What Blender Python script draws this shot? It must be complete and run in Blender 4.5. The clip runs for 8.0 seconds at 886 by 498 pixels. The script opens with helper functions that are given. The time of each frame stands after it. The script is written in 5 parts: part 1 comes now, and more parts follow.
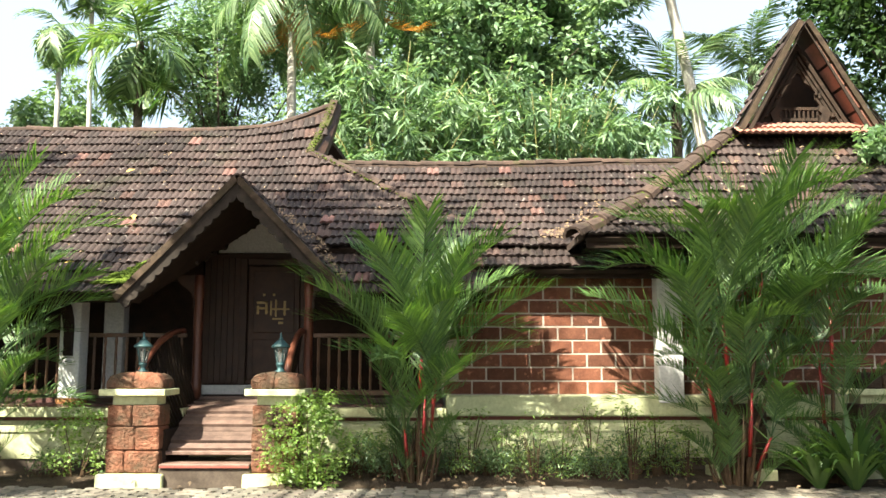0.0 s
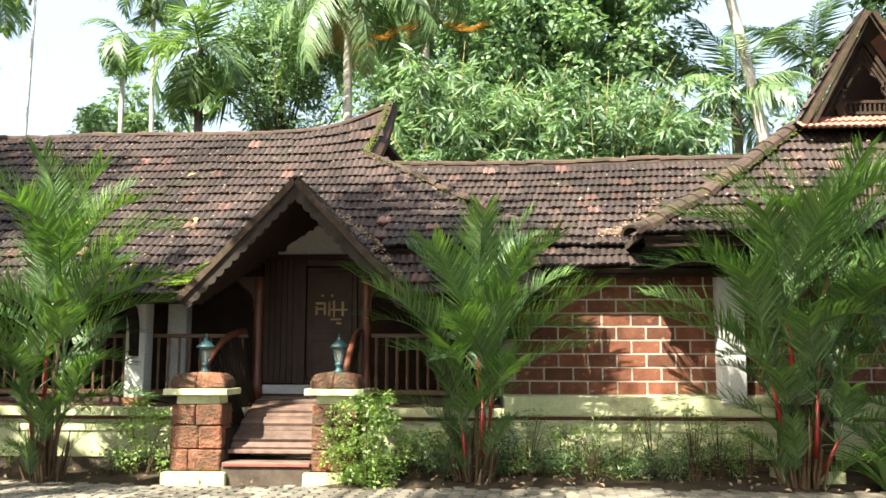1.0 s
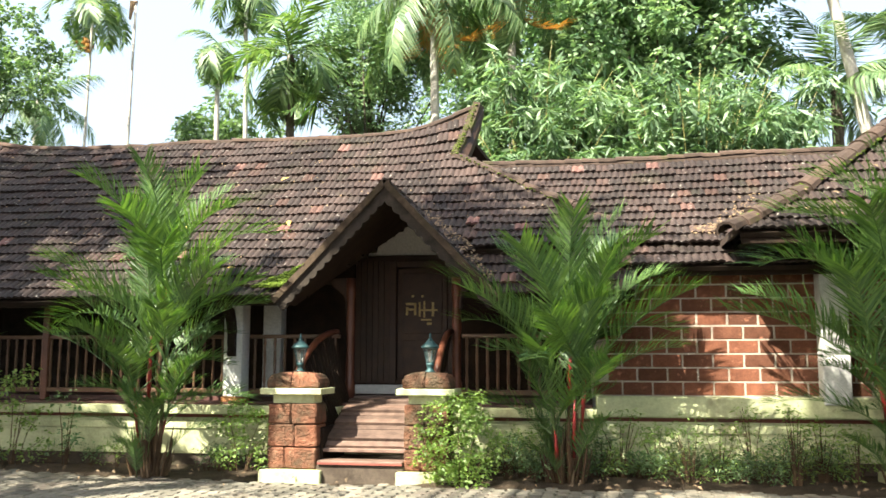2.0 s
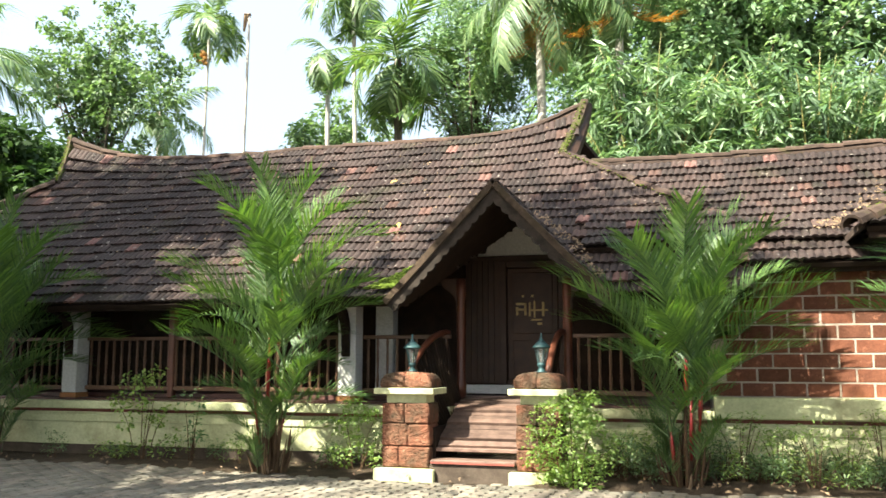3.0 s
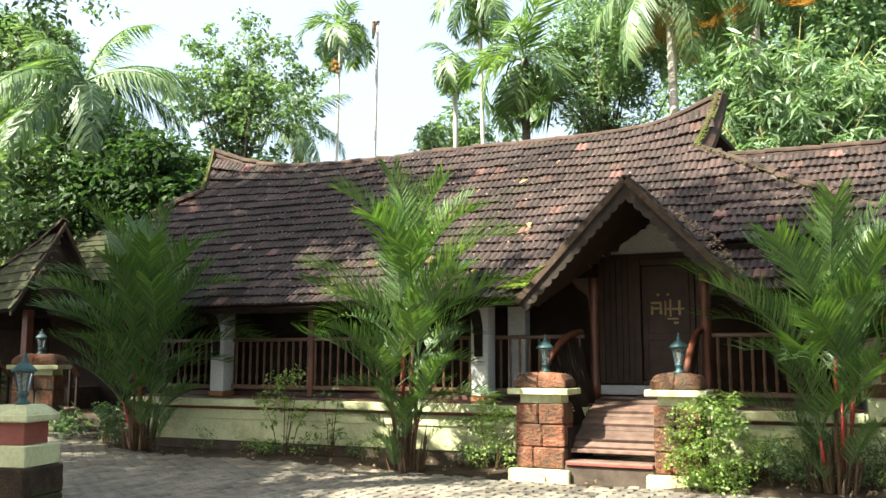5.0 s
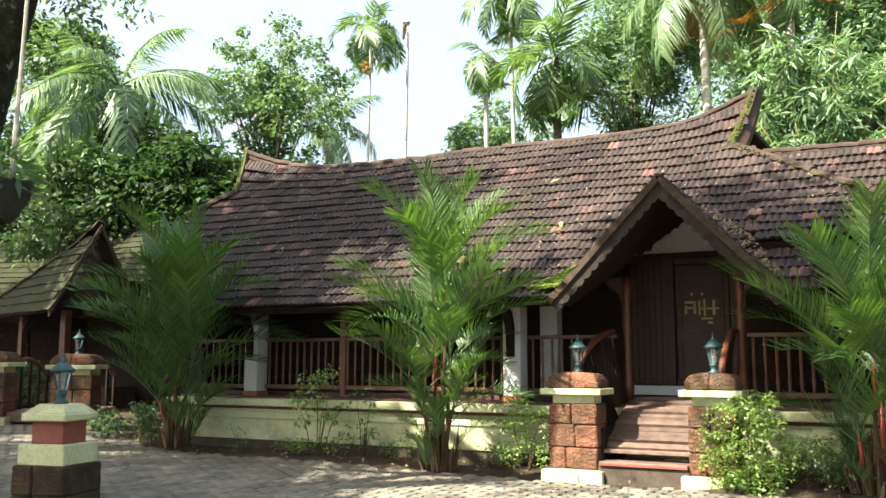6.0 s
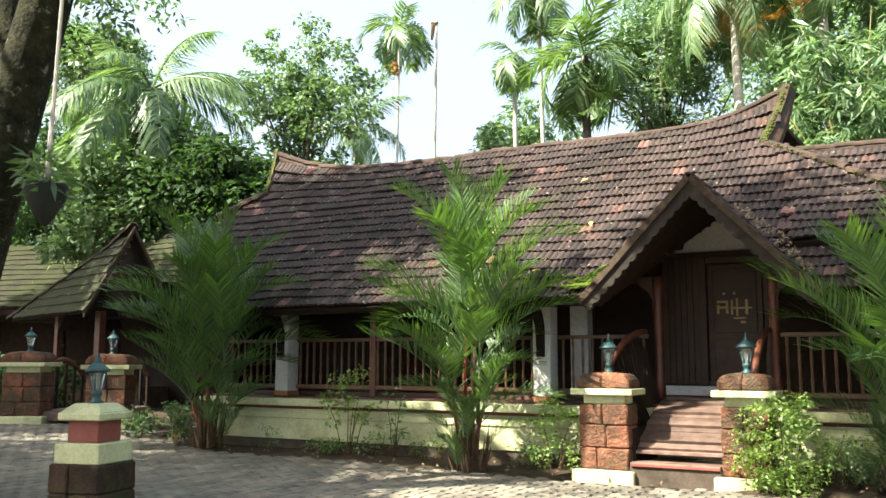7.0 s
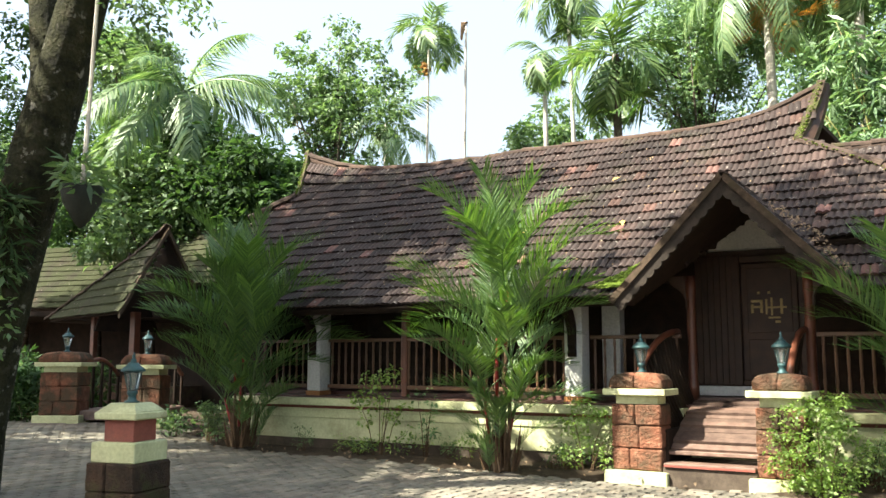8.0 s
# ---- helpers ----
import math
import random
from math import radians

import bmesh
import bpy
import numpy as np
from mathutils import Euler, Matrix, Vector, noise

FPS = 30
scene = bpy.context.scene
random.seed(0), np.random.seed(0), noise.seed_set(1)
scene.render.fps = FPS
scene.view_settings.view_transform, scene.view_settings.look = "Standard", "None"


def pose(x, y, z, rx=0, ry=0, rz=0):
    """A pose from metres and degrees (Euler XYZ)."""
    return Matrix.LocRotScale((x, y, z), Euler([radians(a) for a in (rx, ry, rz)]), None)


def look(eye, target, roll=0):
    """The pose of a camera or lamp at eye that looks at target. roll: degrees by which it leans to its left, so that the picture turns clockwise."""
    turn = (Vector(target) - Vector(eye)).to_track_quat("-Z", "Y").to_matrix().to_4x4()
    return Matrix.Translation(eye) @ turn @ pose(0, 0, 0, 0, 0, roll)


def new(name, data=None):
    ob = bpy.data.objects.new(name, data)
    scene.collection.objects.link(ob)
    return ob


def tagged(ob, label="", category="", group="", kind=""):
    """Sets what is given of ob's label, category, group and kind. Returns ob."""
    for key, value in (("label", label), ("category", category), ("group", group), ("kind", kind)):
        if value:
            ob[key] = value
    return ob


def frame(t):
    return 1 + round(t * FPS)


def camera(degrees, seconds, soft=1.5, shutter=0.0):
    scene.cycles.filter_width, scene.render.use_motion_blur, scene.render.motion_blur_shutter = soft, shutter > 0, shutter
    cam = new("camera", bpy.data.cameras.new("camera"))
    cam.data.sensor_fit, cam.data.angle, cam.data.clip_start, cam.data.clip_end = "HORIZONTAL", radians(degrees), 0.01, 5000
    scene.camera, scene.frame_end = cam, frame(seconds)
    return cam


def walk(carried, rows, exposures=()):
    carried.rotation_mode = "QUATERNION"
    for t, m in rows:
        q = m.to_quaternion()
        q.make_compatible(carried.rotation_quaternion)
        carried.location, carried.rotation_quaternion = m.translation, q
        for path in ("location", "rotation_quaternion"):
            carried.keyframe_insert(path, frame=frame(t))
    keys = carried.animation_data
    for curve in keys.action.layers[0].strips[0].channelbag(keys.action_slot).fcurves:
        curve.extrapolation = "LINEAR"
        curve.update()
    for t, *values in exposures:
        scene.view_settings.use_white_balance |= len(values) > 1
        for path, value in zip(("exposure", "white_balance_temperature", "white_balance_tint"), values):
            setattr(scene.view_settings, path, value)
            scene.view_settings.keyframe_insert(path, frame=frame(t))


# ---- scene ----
# ---------------- camera: a tripod pan to the left ----------------
cam = camera(53.1, 8.0, soft=1.5, shutter=0.25)
EYE = 1.6
PITCH, ROLL, ARM = 7.21, 0.08, 0.13
YAWS = [(0.0, 0.0), (0.5, 1.43), (1.0, 3.64), (1.5, 6.24), (3.0, 16.42), (3.5, 19.58), (4.0, 21.88), (4.5, 23.53),
        (6.0, 26.87), (6.5, 27.78), (7.0, 28.77), (7.5, 29.69), (8.0, 30.75)]
walk(cam, [(t, pose(-ARM * math.sin(radians(a)), ARM * math.cos(radians(a)) - ARM, EYE, 0, 0, a) @ pose(0, 0, 0, 90 + PITCH, 0, 0) @ pose(0, 0, 0, 0, 0, ROLL))
           for t, a in YAWS], exposures=[(0.0, 2.07, 6500, 7), (8.0, 2.03, 6500, 7)])

# ---------------- light ----------------
SUN_DIR = Vector((-0.40, -0.57, 0.72)).normalized()
world = bpy.data.worlds.new("sky")
scene.world = world
world.use_nodes = True
wn = world.node_tree.nodes
sky = wn.new("ShaderNodeTexSky")
sky.sky_type = "NISHITA"
sky.sun_disc = False
sky.sun_elevation = math.asin(SUN_DIR.z)
sky.sun_rotation = math.atan2(SUN_DIR.x, SUN_DIR.y)
sky.air_density, sky.dust_density, sky.ozone_density = 1.0, 7.0, 1.0
haze = wn.new("ShaderNodeMix")
haze.data_type = "RGBA"
haze.inputs[0].default_value = 0.65
haze.inputs[7].default_value = (1.86, 2.20, 2.55, 1)
world.node_tree.links.new(sky.outputs[0], haze.inputs[6])
world.node_tree.links.new(haze.outputs[2], wn["Background"].inputs[0])
wn["Background"].inputs[1].default_value = 0.140
sun_data = bpy.data.lights.new("sun", "SUN")
sun_data.energy, sun_data.angle, sun_data.color = 5.0, radians(0.6), (1.0, 0.94, 0.80)
sun = new("sun", sun_data)
sun.matrix_world = look(SUN_DIR * 60, (0, 0, 0))


# ---------------- materials ----------------
def mat_base(name):
    m = bpy.data.materials.new(name)
    m.use_nodes = True
    nt = m.node_tree
    return m, nt, nt.nodes["Principled BSDF"]


def nd(nt, kind, **values):
    n = nt.nodes.new(kind)
    for k, v in values.items():
        n.inputs[k].default_value = v
    return n


def noise_at(nt, scale, detail=5.0, rough=0.6):
    geo = nt.nodes.new("ShaderNodeNewGeometry")
    n = nd(nt, "ShaderNodeTexNoise", Scale=scale, Detail=detail, Roughness=rough)
    nt.links.new(geo.outputs["Position"], n.inputs["Vector"])
    return n.outputs[0]


def ramp(nt, src, stops):
    r = nt.nodes.new("ShaderNodeValToRGB")
    e = r.color_ramp.elements
    while len(e) < len(stops):
        e.new(0.5)
    for el, (p, c) in zip(e, stops):
        el.position = p
        el.color = (*c, 1) if len(c) == 3 else c
    nt.links.new(src, r.inputs[0])
    return r.outputs[0]


def mix(nt, fac, a, b, mode="MIX"):
    n = nt.nodes.new("ShaderNodeMix")
    n.data_type, n.blend_type = "RGBA", mode
    for sock, v in ((n.inputs[0], fac), (n.inputs[6], a), (n.inputs[7], b)):
        if isinstance(v, (int, float)):
            sock.default_value = v
        elif isinstance(v, tuple):
            sock.default_value = (*v, 1)
        else:
            nt.links.new(v, sock)
    return n.outputs[2]


def piece_random(nt):
    """A random number for each object and each loose piece."""
    obj = nt.nodes.new("ShaderNodeObjectInfo")
    geo = nt.nodes.new("ShaderNodeNewGeometry")
    add = nt.nodes.new("ShaderNodeMath")
    add.operation = "ADD"
    nt.links.new(obj.outputs["Random"], add.inputs[0])
    nt.links.new(geo.outputs["Random Per Island"], add.inputs[1])
    fr = nt.nodes.new("ShaderNodeMath")
    fr.operation = "FRACT"
    nt.links.new(add.outputs[0], fr.inputs[0])
    return fr.outputs[0]


def bump(nt, bsdf, src, strength=0.3, distance=0.01):
    b = nd(nt, "ShaderNodeBump", Strength=strength, Distance=distance)
    nt.links.new(src, b.inputs["Height"])
    nt.links.new(b.outputs[0], bsdf.inputs["Normal"])


def surface(name, stops, scale=3.0, fine=40.0, rough=0.8, relief=0.3, dist=0.01, pieces=0.0, stain=None, stain_scale=0.8, stain_cut=(0.5, 0.7), metal=0.0):
    """Two scales of variation, pieces that differ, and stains with a shape of their own."""
    m, nt, b = mat_base(name)
    col = ramp(nt, noise_at(nt, scale), stops)
    fine_n = noise_at(nt, fine, 4)
    col = mix(nt, 0.55, col, ramp(nt, fine_n, [(0.25, (0.45, 0.45, 0.45)), (0.75, (1.0, 1.0, 1.0))]), "MULTIPLY")
    if pieces:
        col = mix(nt, pieces, col, ramp(nt, piece_random(nt), [(0.0, (0.55, 0.55, 0.55)), (0.5, (0.9, 0.9, 0.9)), (1.0, (1.25, 1.15, 1.1))]), "MULTIPLY")
    if stain:
        mask = ramp(nt, noise_at(nt, stain_scale, 8, 0.65), [(stain_cut[0], (0, 0, 0)), (stain_cut[1], (1, 1, 1))])
        col = mix(nt, mask, col, stain)
    nt.links.new(col, b.inputs["Base Color"])
    b.inputs["Roughness"].default_value, b.inputs["Metallic"].default_value = rough, metal
    b.inputs["Specular IOR Level"].default_value = 0.2 if rough > 0.72 else 0.5
    bump(nt, b, fine_n, relief, dist)
    return m


def tile_material(name="clay_tile", moss_cut=(0.56, 0.72), moss_most=0.55, moss_col=(0.04, 0.042, 0.02)):
    m, nt, b = mat_base(name)
    rnd = piece_random(nt)
    base = ramp(nt, rnd, [(0.0, (0.042, 0.032, 0.029)), (0.5, (0.060, 0.043, 0.039)), (0.9, (0.077, 0.053, 0.047)), (0.985, (0.105, 0.062, 0.050)), (0.995, (0.23, 0.125, 0.108))])
    n1 = noise_at(nt, 0.55, 6)
    base = mix(nt, ramp(nt, n1, [(0.38, (0, 0, 0)), (0.62, (1, 1, 1))]), base, mix(nt, 0.75, base, (0.32, 0.28, 0.27), "MULTIPLY"))
    fine_n = noise_at(nt, 26, 6, 0.7)
    base = mix(nt, 0.7, base, ramp(nt, fine_n, [(0.3, (0.45, 0.42, 0.4)), (0.7, (1.25, 1.2, 1.15))]), "MULTIPLY")
    moss = ramp(nt, noise_at(nt, 0.9, 9, 0.7), [(moss_cut[0], (0, 0, 0)), (moss_cut[1], (moss_most,) * 3)])
    base = mix(nt, moss, base, moss_col)
    lichen = ramp(nt, noise_at(nt, 13, 2, 0.4), [(0.68, (0, 0, 0)), (0.74, (0.6, 0.6, 0.6))])
    base = mix(nt, lichen, base, (0.30, 0.27, 0.24))
    nt.links.new(base, b.inputs["Base Color"])
    b.inputs["Roughness"].default_value = 0.78
    b.inputs["Specular IOR Level"].default_value = 0.3
    bump(nt, b, fine_n, 0.5, 0.008)
    return m


def leaf_material(name, dark, light, through_col, gloss=0.12, rough=0.4):
    m = bpy.data.materials.new(name)
    m.use_nodes = True
    nt = m.node_tree
    nt.nodes.remove(nt.nodes["Principled BSDF"])
    col = ramp(nt, piece_random(nt), [(0.0, dark), (0.55, tuple((a + c) / 2 for a, c in zip(dark, light))), (1.0, light)])
    col = mix(nt, 0.5, col, ramp(nt, noise_at(nt, 0.7, 4), [(0.3, (0.55, 0.6, 0.6)), (0.7, (1.3, 1.25, 1.0))]), "MULTIPLY")
    d, t, g = nt.nodes.new("ShaderNodeBsdfDiffuse"), nt.nodes.new("ShaderNodeBsdfTranslucent"), nt.nodes.new("ShaderNodeBsdfGlossy")
    g.inputs["Roughness"].default_value = rough
    g.inputs["Color"].default_value = (0.8, 0.85, 0.8, 1)
    nt.links.new(col, d.inputs["Color"])
    nt.links.new(mix(nt, 1.0, col, through_col, "MULTIPLY"), t.inputs["Color"])
    a, c = nt.nodes.new("ShaderNodeMixShader"), nt.nodes.new("ShaderNodeMixShader")
    a.inputs[0].default_value, c.inputs[0].default_value = 0.4, gloss
    nt.links.new(d.outputs[0], a.inputs[1])
    nt.links.new(t.outputs[0], a.inputs[2])
    nt.links.new(a.outputs[0], c.inputs[1])
    nt.links.new(g.outputs[0], c.inputs[2])
    nt.links.new(c.outputs[0], nt.nodes["Material Output"].inputs["Surface"])
    return m


M = {
    "tile": tile_material(),
    # moss, with its colour lowered to stand for shade on the neighbour's roof
    "mossy_tile": tile_material("mossy_tile", (0.30, 0.50), 0.92, (0.036, 0.043, 0.013)),
    "trunk_bark": surface("mossy_bark", [(0.3, (0.014, 0.014, 0.008)), (0.55, (0.035, 0.036, 0.016)), (0.75, (0.07, 0.06, 0.04))], 5, 20, 0.95, 1.0, 0.08, stain=(0.22, 0.21, 0.17), stain_scale=6.5, stain_cut=(0.60, 0.66)),
    "orange_tile": surface("orange_tile", [(0.3, (0.32, 0.14, 0.10)), (0.7, (0.44, 0.22, 0.17))], 2, 30, 0.8, 0.3, pieces=0.5, stain=(0.10, 0.07, 0.05)),
    "ridge": surface("ridge_mortar", [(0.3, (0.06, 0.042, 0.034)), (0.7, (0.105, 0.072, 0.056))], 5, 30, 0.85, 0.7, pieces=0.7, stain=(0.06, 0.06, 0.022), stain_scale=2.2, stain_cut=(0.60, 0.76)),
    "moss": surface("moss", [(0.3, (0.06, 0.085, 0.012)), (0.7, (0.16, 0.23, 0.03))], 6, 60, 0.95, 0.9, 0.03),
    "brick": surface("laterite_brick", [(0.3, (0.125, 0.050, 0.030)), (0.7, (0.215, 0.088, 0.052))], 5, 45, 0.85, 0.8, 0.012, pieces=0.8, stain=(0.36, 0.16, 0.10), stain_scale=9, stain_cut=(0.58, 0.72)),
    "mortar": surface("mortar", [(0.3, (0.34, 0.29, 0.24)), (0.7, (0.48, 0.42, 0.35))], 4, 40, 0.9, 0.4),
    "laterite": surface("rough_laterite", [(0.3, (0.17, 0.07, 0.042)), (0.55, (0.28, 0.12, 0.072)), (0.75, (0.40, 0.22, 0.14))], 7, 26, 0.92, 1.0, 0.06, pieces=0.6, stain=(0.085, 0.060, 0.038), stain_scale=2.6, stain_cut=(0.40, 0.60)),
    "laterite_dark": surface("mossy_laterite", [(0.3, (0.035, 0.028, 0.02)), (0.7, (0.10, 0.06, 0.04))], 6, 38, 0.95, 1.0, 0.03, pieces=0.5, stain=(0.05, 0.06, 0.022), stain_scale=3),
    # yellow-green light bounced off foliage is put into the cream
    "cream": surface("cream_paint", [(0.3, (0.50, 0.52, 0.28)), (0.7, (0.64, 0.655, 0.38))], 1.2, 25, 0.7, 0.15, stain=(0.25, 0.22, 0.12), stain_scale=1.7, stain_cut=(0.50, 0.74)),
    "red_paint": surface("red_oxide", [(0.3, (0.20, 0.05, 0.035)), (0.7, (0.28, 0.08, 0.055))], 3, 30, 0.7, 0.2, stain=(0.10, 0.06, 0.045)),
    "white": surface("white_plaster", [(0.3, (0.68, 0.67, 0.64)), (0.7, (0.80, 0.79, 0.76))], 1, 25, 0.8, 0.12, stain=(0.50, 0.48, 0.43), stain_scale=1.2, stain_cut=(0.55, 0.8)),
    "orange_base": surface("orange_base", [(0.3, (0.34, 0.15, 0.06)), (0.7, (0.44, 0.21, 0.09))], 3, 30, 0.8, 0.2),
    "wood": surface("red_brown_wood", [(0.3, (0.11, 0.037, 0.02)), (0.7, (0.20, 0.07, 0.038))], 4, 50, 0.45, 0.25, 0.004, pieces=0.5),
    "rail_wood": surface("rail_wood", [(0.3, (0.095, 0.048, 0.025)), (0.7, (0.17, 0.088, 0.045))], 4, 50, 0.5, 0.25, 0.004, pieces=0.4),
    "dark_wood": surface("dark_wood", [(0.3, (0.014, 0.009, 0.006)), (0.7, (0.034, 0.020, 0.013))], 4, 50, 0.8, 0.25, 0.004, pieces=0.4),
    "door_wood": surface("door_wood", [(0.3, (0.036, 0.016, 0.007)), (0.7, (0.075, 0.034, 0.016))], 4, 50, 0.6, 0.25, 0.004, pieces=0.4),
    "carved_wood": surface("carved_wood", [(0.3, (0.020, 0.014, 0.010)), (0.7, (0.060, 0.042, 0.031))], 7, 50, 0.85, 0.5, 0.006, stain=(0.05, 0.03, 0.02), stain_scale=4),
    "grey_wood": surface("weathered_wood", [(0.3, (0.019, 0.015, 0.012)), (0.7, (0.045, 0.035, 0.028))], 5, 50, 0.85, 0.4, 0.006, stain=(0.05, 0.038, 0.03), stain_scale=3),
    "verge_wood": surface("verge_wood", [(0.3, (0.028, 0.019, 0.013)), (0.7, (0.105, 0.072, 0.048))], 9, 40, 0.85, 0.6, 0.01, stain=(0.042, 0.032, 0.018), stain_scale=4, stain_cut=(0.46, 0.62)),
    "step_wood": surface("step_wood", [(0.3, (0.11, 0.068, 0.052)), (0.7, (0.255, 0.168, 0.13))], 6, 40, 0.55, 0.35, 0.004, pieces=0.8),
    "floor": surface("red_floor", [(0.3, (0.07, 0.03, 0.024)), (0.7, (0.12, 0.05, 0.04))], 2, 30, 0.45, 0.1),
    "concrete": surface("old_concrete", [(0.3, (0.062, 0.046, 0.034)), (0.7, (0.135, 0.105, 0.08))], 3, 30, 0.9, 0.5, stain=(0.06, 0.055, 0.03)),
    "soil": surface("soil", [(0.3, (0.04, 0.028, 0.018)), (0.7, (0.10, 0.072, 0.047))], 2.5, 40, 0.95, 1.0, 0.04),
    "paver": surface("paver", [(0.3, (0.17, 0.155, 0.122)), (0.7, (0.30, 0.275, 0.22))], 1.2, 35, 0.85, 0.5, 0.008, pieces=0.75, stain=(0.13, 0.10, 0.085), stain_scale=0.9, stain_cut=(0.5, 0.75)),
    "ground": surface("earth", [(0.3, (0.06, 0.055, 0.03)), (0.7, (0.12, 0.10, 0.06))], 0.6, 25, 0.95, 0.9, 0.04, stain=(0.05, 0.075, 0.02), stain_scale=0.4),
    "lamp_metal": surface("verdigris", [(0.3, (0.022, 0.065, 0.07)), (0.7, (0.05, 0.125, 0.13))], 12, 60, 0.5, 0.2, 0.003, metal=0.25, stain=(0.03, 0.05, 0.05), stain_scale=14),
    "gold": surface("gold_paint", [(0.3, (0.40, 0.27, 0.08)), (0.7, (0.55, 0.40, 0.15))], 8, 50, 0.45, 0.1),
    "bark": surface("bark", [(0.3, (0.06, 0.045, 0.032)), (0.7, (0.17, 0.14, 0.11))], 3, 22, 0.95, 1.0, 0.04, stain=(0.30, 0.28, 0.24), stain_scale=4, stain_cut=(0.58, 0.66)),
    "pale_bark": surface("pale_bark", [(0.3, (0.38, 0.35, 0.30)), (0.7, (0.60, 0.56, 0.50))], 2, 20, 0.9, 0.6, 0.02),
    "stem_red": surface("red_stem", [(0.3, (0.22, 0.012, 0.010)), (0.7, (0.38, 0.026, 0.02))], 5, 30, 0.4, 0.1),
    "stem_brown": surface("brown_stem", [(0.3, (0.06, 0.036, 0.02)), (0.7, (0.13, 0.08, 0.042))], 6, 30, 0.8, 0.5, 0.01),
    "stem_green": surface("green_stem", [(0.3, (0.07, 0.11, 0.03)), (0.7, (0.14, 0.16, 0.05))], 5, 30, 0.5, 0.1),
    "mossy_mortar": surface("mossy_mortar", [(0.3, (0.055, 0.04, 0.03)), (0.7, (0.12, 0.085, 0.06))], 6, 30, 0.9, 0.8, 0.02, stain=(0.070, 0.078, 0.024), stain_scale=3.5, stain_cut=(0.46, 0.62)),
    "culm": surface("bamboo_culm", [(0.3, (0.20, 0.20, 0.06)), (0.7, (0.36, 0.32, 0.12))], 4, 30, 0.5, 0.1),
    "pot": surface("dark_pot", [(0.3, (0.006, 0.009, 0.005)), (0.7, (0.016, 0.022, 0.012))], 6, 40, 0.7, 0.4),
    "straw": surface("dry_litter", [(0.3, (0.15, 0.10, 0.06)), (0.7, (0.34, 0.25, 0.16))], 8, 40, 0.9, 0.3, pieces=0.6),
    "yellow_leaf": surface("yellow_leaf", [(0.3, (0.55, 0.33, 0.06)), (0.7, (0.65, 0.45, 0.12))], 8, 40, 0.7, 0.2),
    "palm_leaf": leaf_material("palm_leaf", (0.034, 0.094, 0.020), (0.145, 0.245, 0.060), (1.15, 1.2, 0.5), 0.07, 0.56),
    "bush_leaf": leaf_material("bush_leaf", (0.13, 0.22, 0.05), (0.30, 0.42, 0.12), (1.2, 1.3, 0.6), 0.05, 0.5),
    "broad_leaf": leaf_material("broad_leaf", (0.062, 0.12, 0.05), (0.19, 0.28, 0.13), (1.3, 1.4, 0.8), 0.06, 0.5),
    # shade from bigger trees is put into this leaf's dark colour
    "dark_shade_leaf": leaf_material("dark_shade_leaf", (0.022, 0.05, 0.019), (0.06, 0.105, 0.037), (1.25, 1.4, 0.75), 0.02, 0.6),
    "light_leaf": leaf_material("light_leaf", (0.080, 0.165, 0.080), (0.30, 0.425, 0.25), (1.25, 1.3, 0.8), 0.035, 0.6),
    "bamboo_leaf": leaf_material("bamboo_leaf", (0.068, 0.14, 0.07), (0.27, 0.385, 0.23), (1.2, 1.3, 0.7), 0.05, 0.5),
    "coco_leaf": leaf_material("coco_leaf", (0.055, 0.125, 0.045), (0.225, 0.31, 0.145), (1.25, 1.35, 0.75), 0.06, 0.45),
    # darker than coco_leaf: the fronds' silhouette against the sky is put into colour
    "areca_leaf": leaf_material("areca_leaf", (0.050, 0.115, 0.040), (0.20, 0.285, 0.11), (1.2, 1.3, 0.65), 0.06, 0.45),
    "old_frond": leaf_material("old_frond", (0.30, 0.14, 0.03), (0.55, 0.30, 0.07), (1.2, 1.0, 0.5), 0.08),
}
glass, gnt, gb = mat_base("frosted_glass")
gb.inputs["Base Color"].default_value = (0.75, 0.78, 0.76, 1)
gb.inputs["Roughness"].default_value = 0.2
gb.inputs["Transmission Weight"].default_value = 0.85
M["glass"] = glass


# ---------------- mesh helpers ----------------
def mesh_of(name, verts, faces, material, smooth=False):
    me = bpy.data.meshes.new(name)
    me.from_pydata([tuple(v) for v in verts], [], [tuple(f) for f in faces])
    me.materials.append(material)
    if smooth:
        me.shade_smooth()
    me.update()
    return me


def thing(name, at=(0, 0, 0), label="", category="", group="", kind="", turn=0.0):
    ob = new(name)
    ob.empty_display_size = 0.1
    ob.matrix_world = pose(*at, 0, 0, turn)
    bpy.context.view_layer.update()
    return tagged(ob, label, category, group, kind)


def child(name, me, parent, label="", m=None, kind=""):
    ob = new(name, me)
    ob.parent = parent
    if m is not None:
        ob.matrix_basis = m
    return tagged(ob, label, "", "", kind)


def part(name, bm, material, parent, label="", m=None, smooth=False):
    me = bpy.data.meshes.new(name)
    bm.to_mesh(me)
    bm.free()
    me.materials.append(material)
    if smooth:
        me.shade_smooth()
    return child(name, me, parent, label, m)


def box_bm(x0, x1, y0, y1, z0, z1, bevel=0.01, taper=1.0):
    bm = bmesh.new()
    bmesh.ops.create_cube(bm, size=1)
    for v in bm.verts:
        k = taper if v.co.z > 0 else 1.0
        v.co = ((x0 + x1) / 2 + v.co.x * (x1 - x0) * k, (y0 + y1) / 2 + v.co.y * (y1 - y0) * k, (z0 + z1) / 2 + v.co.z * (z1 - z0))
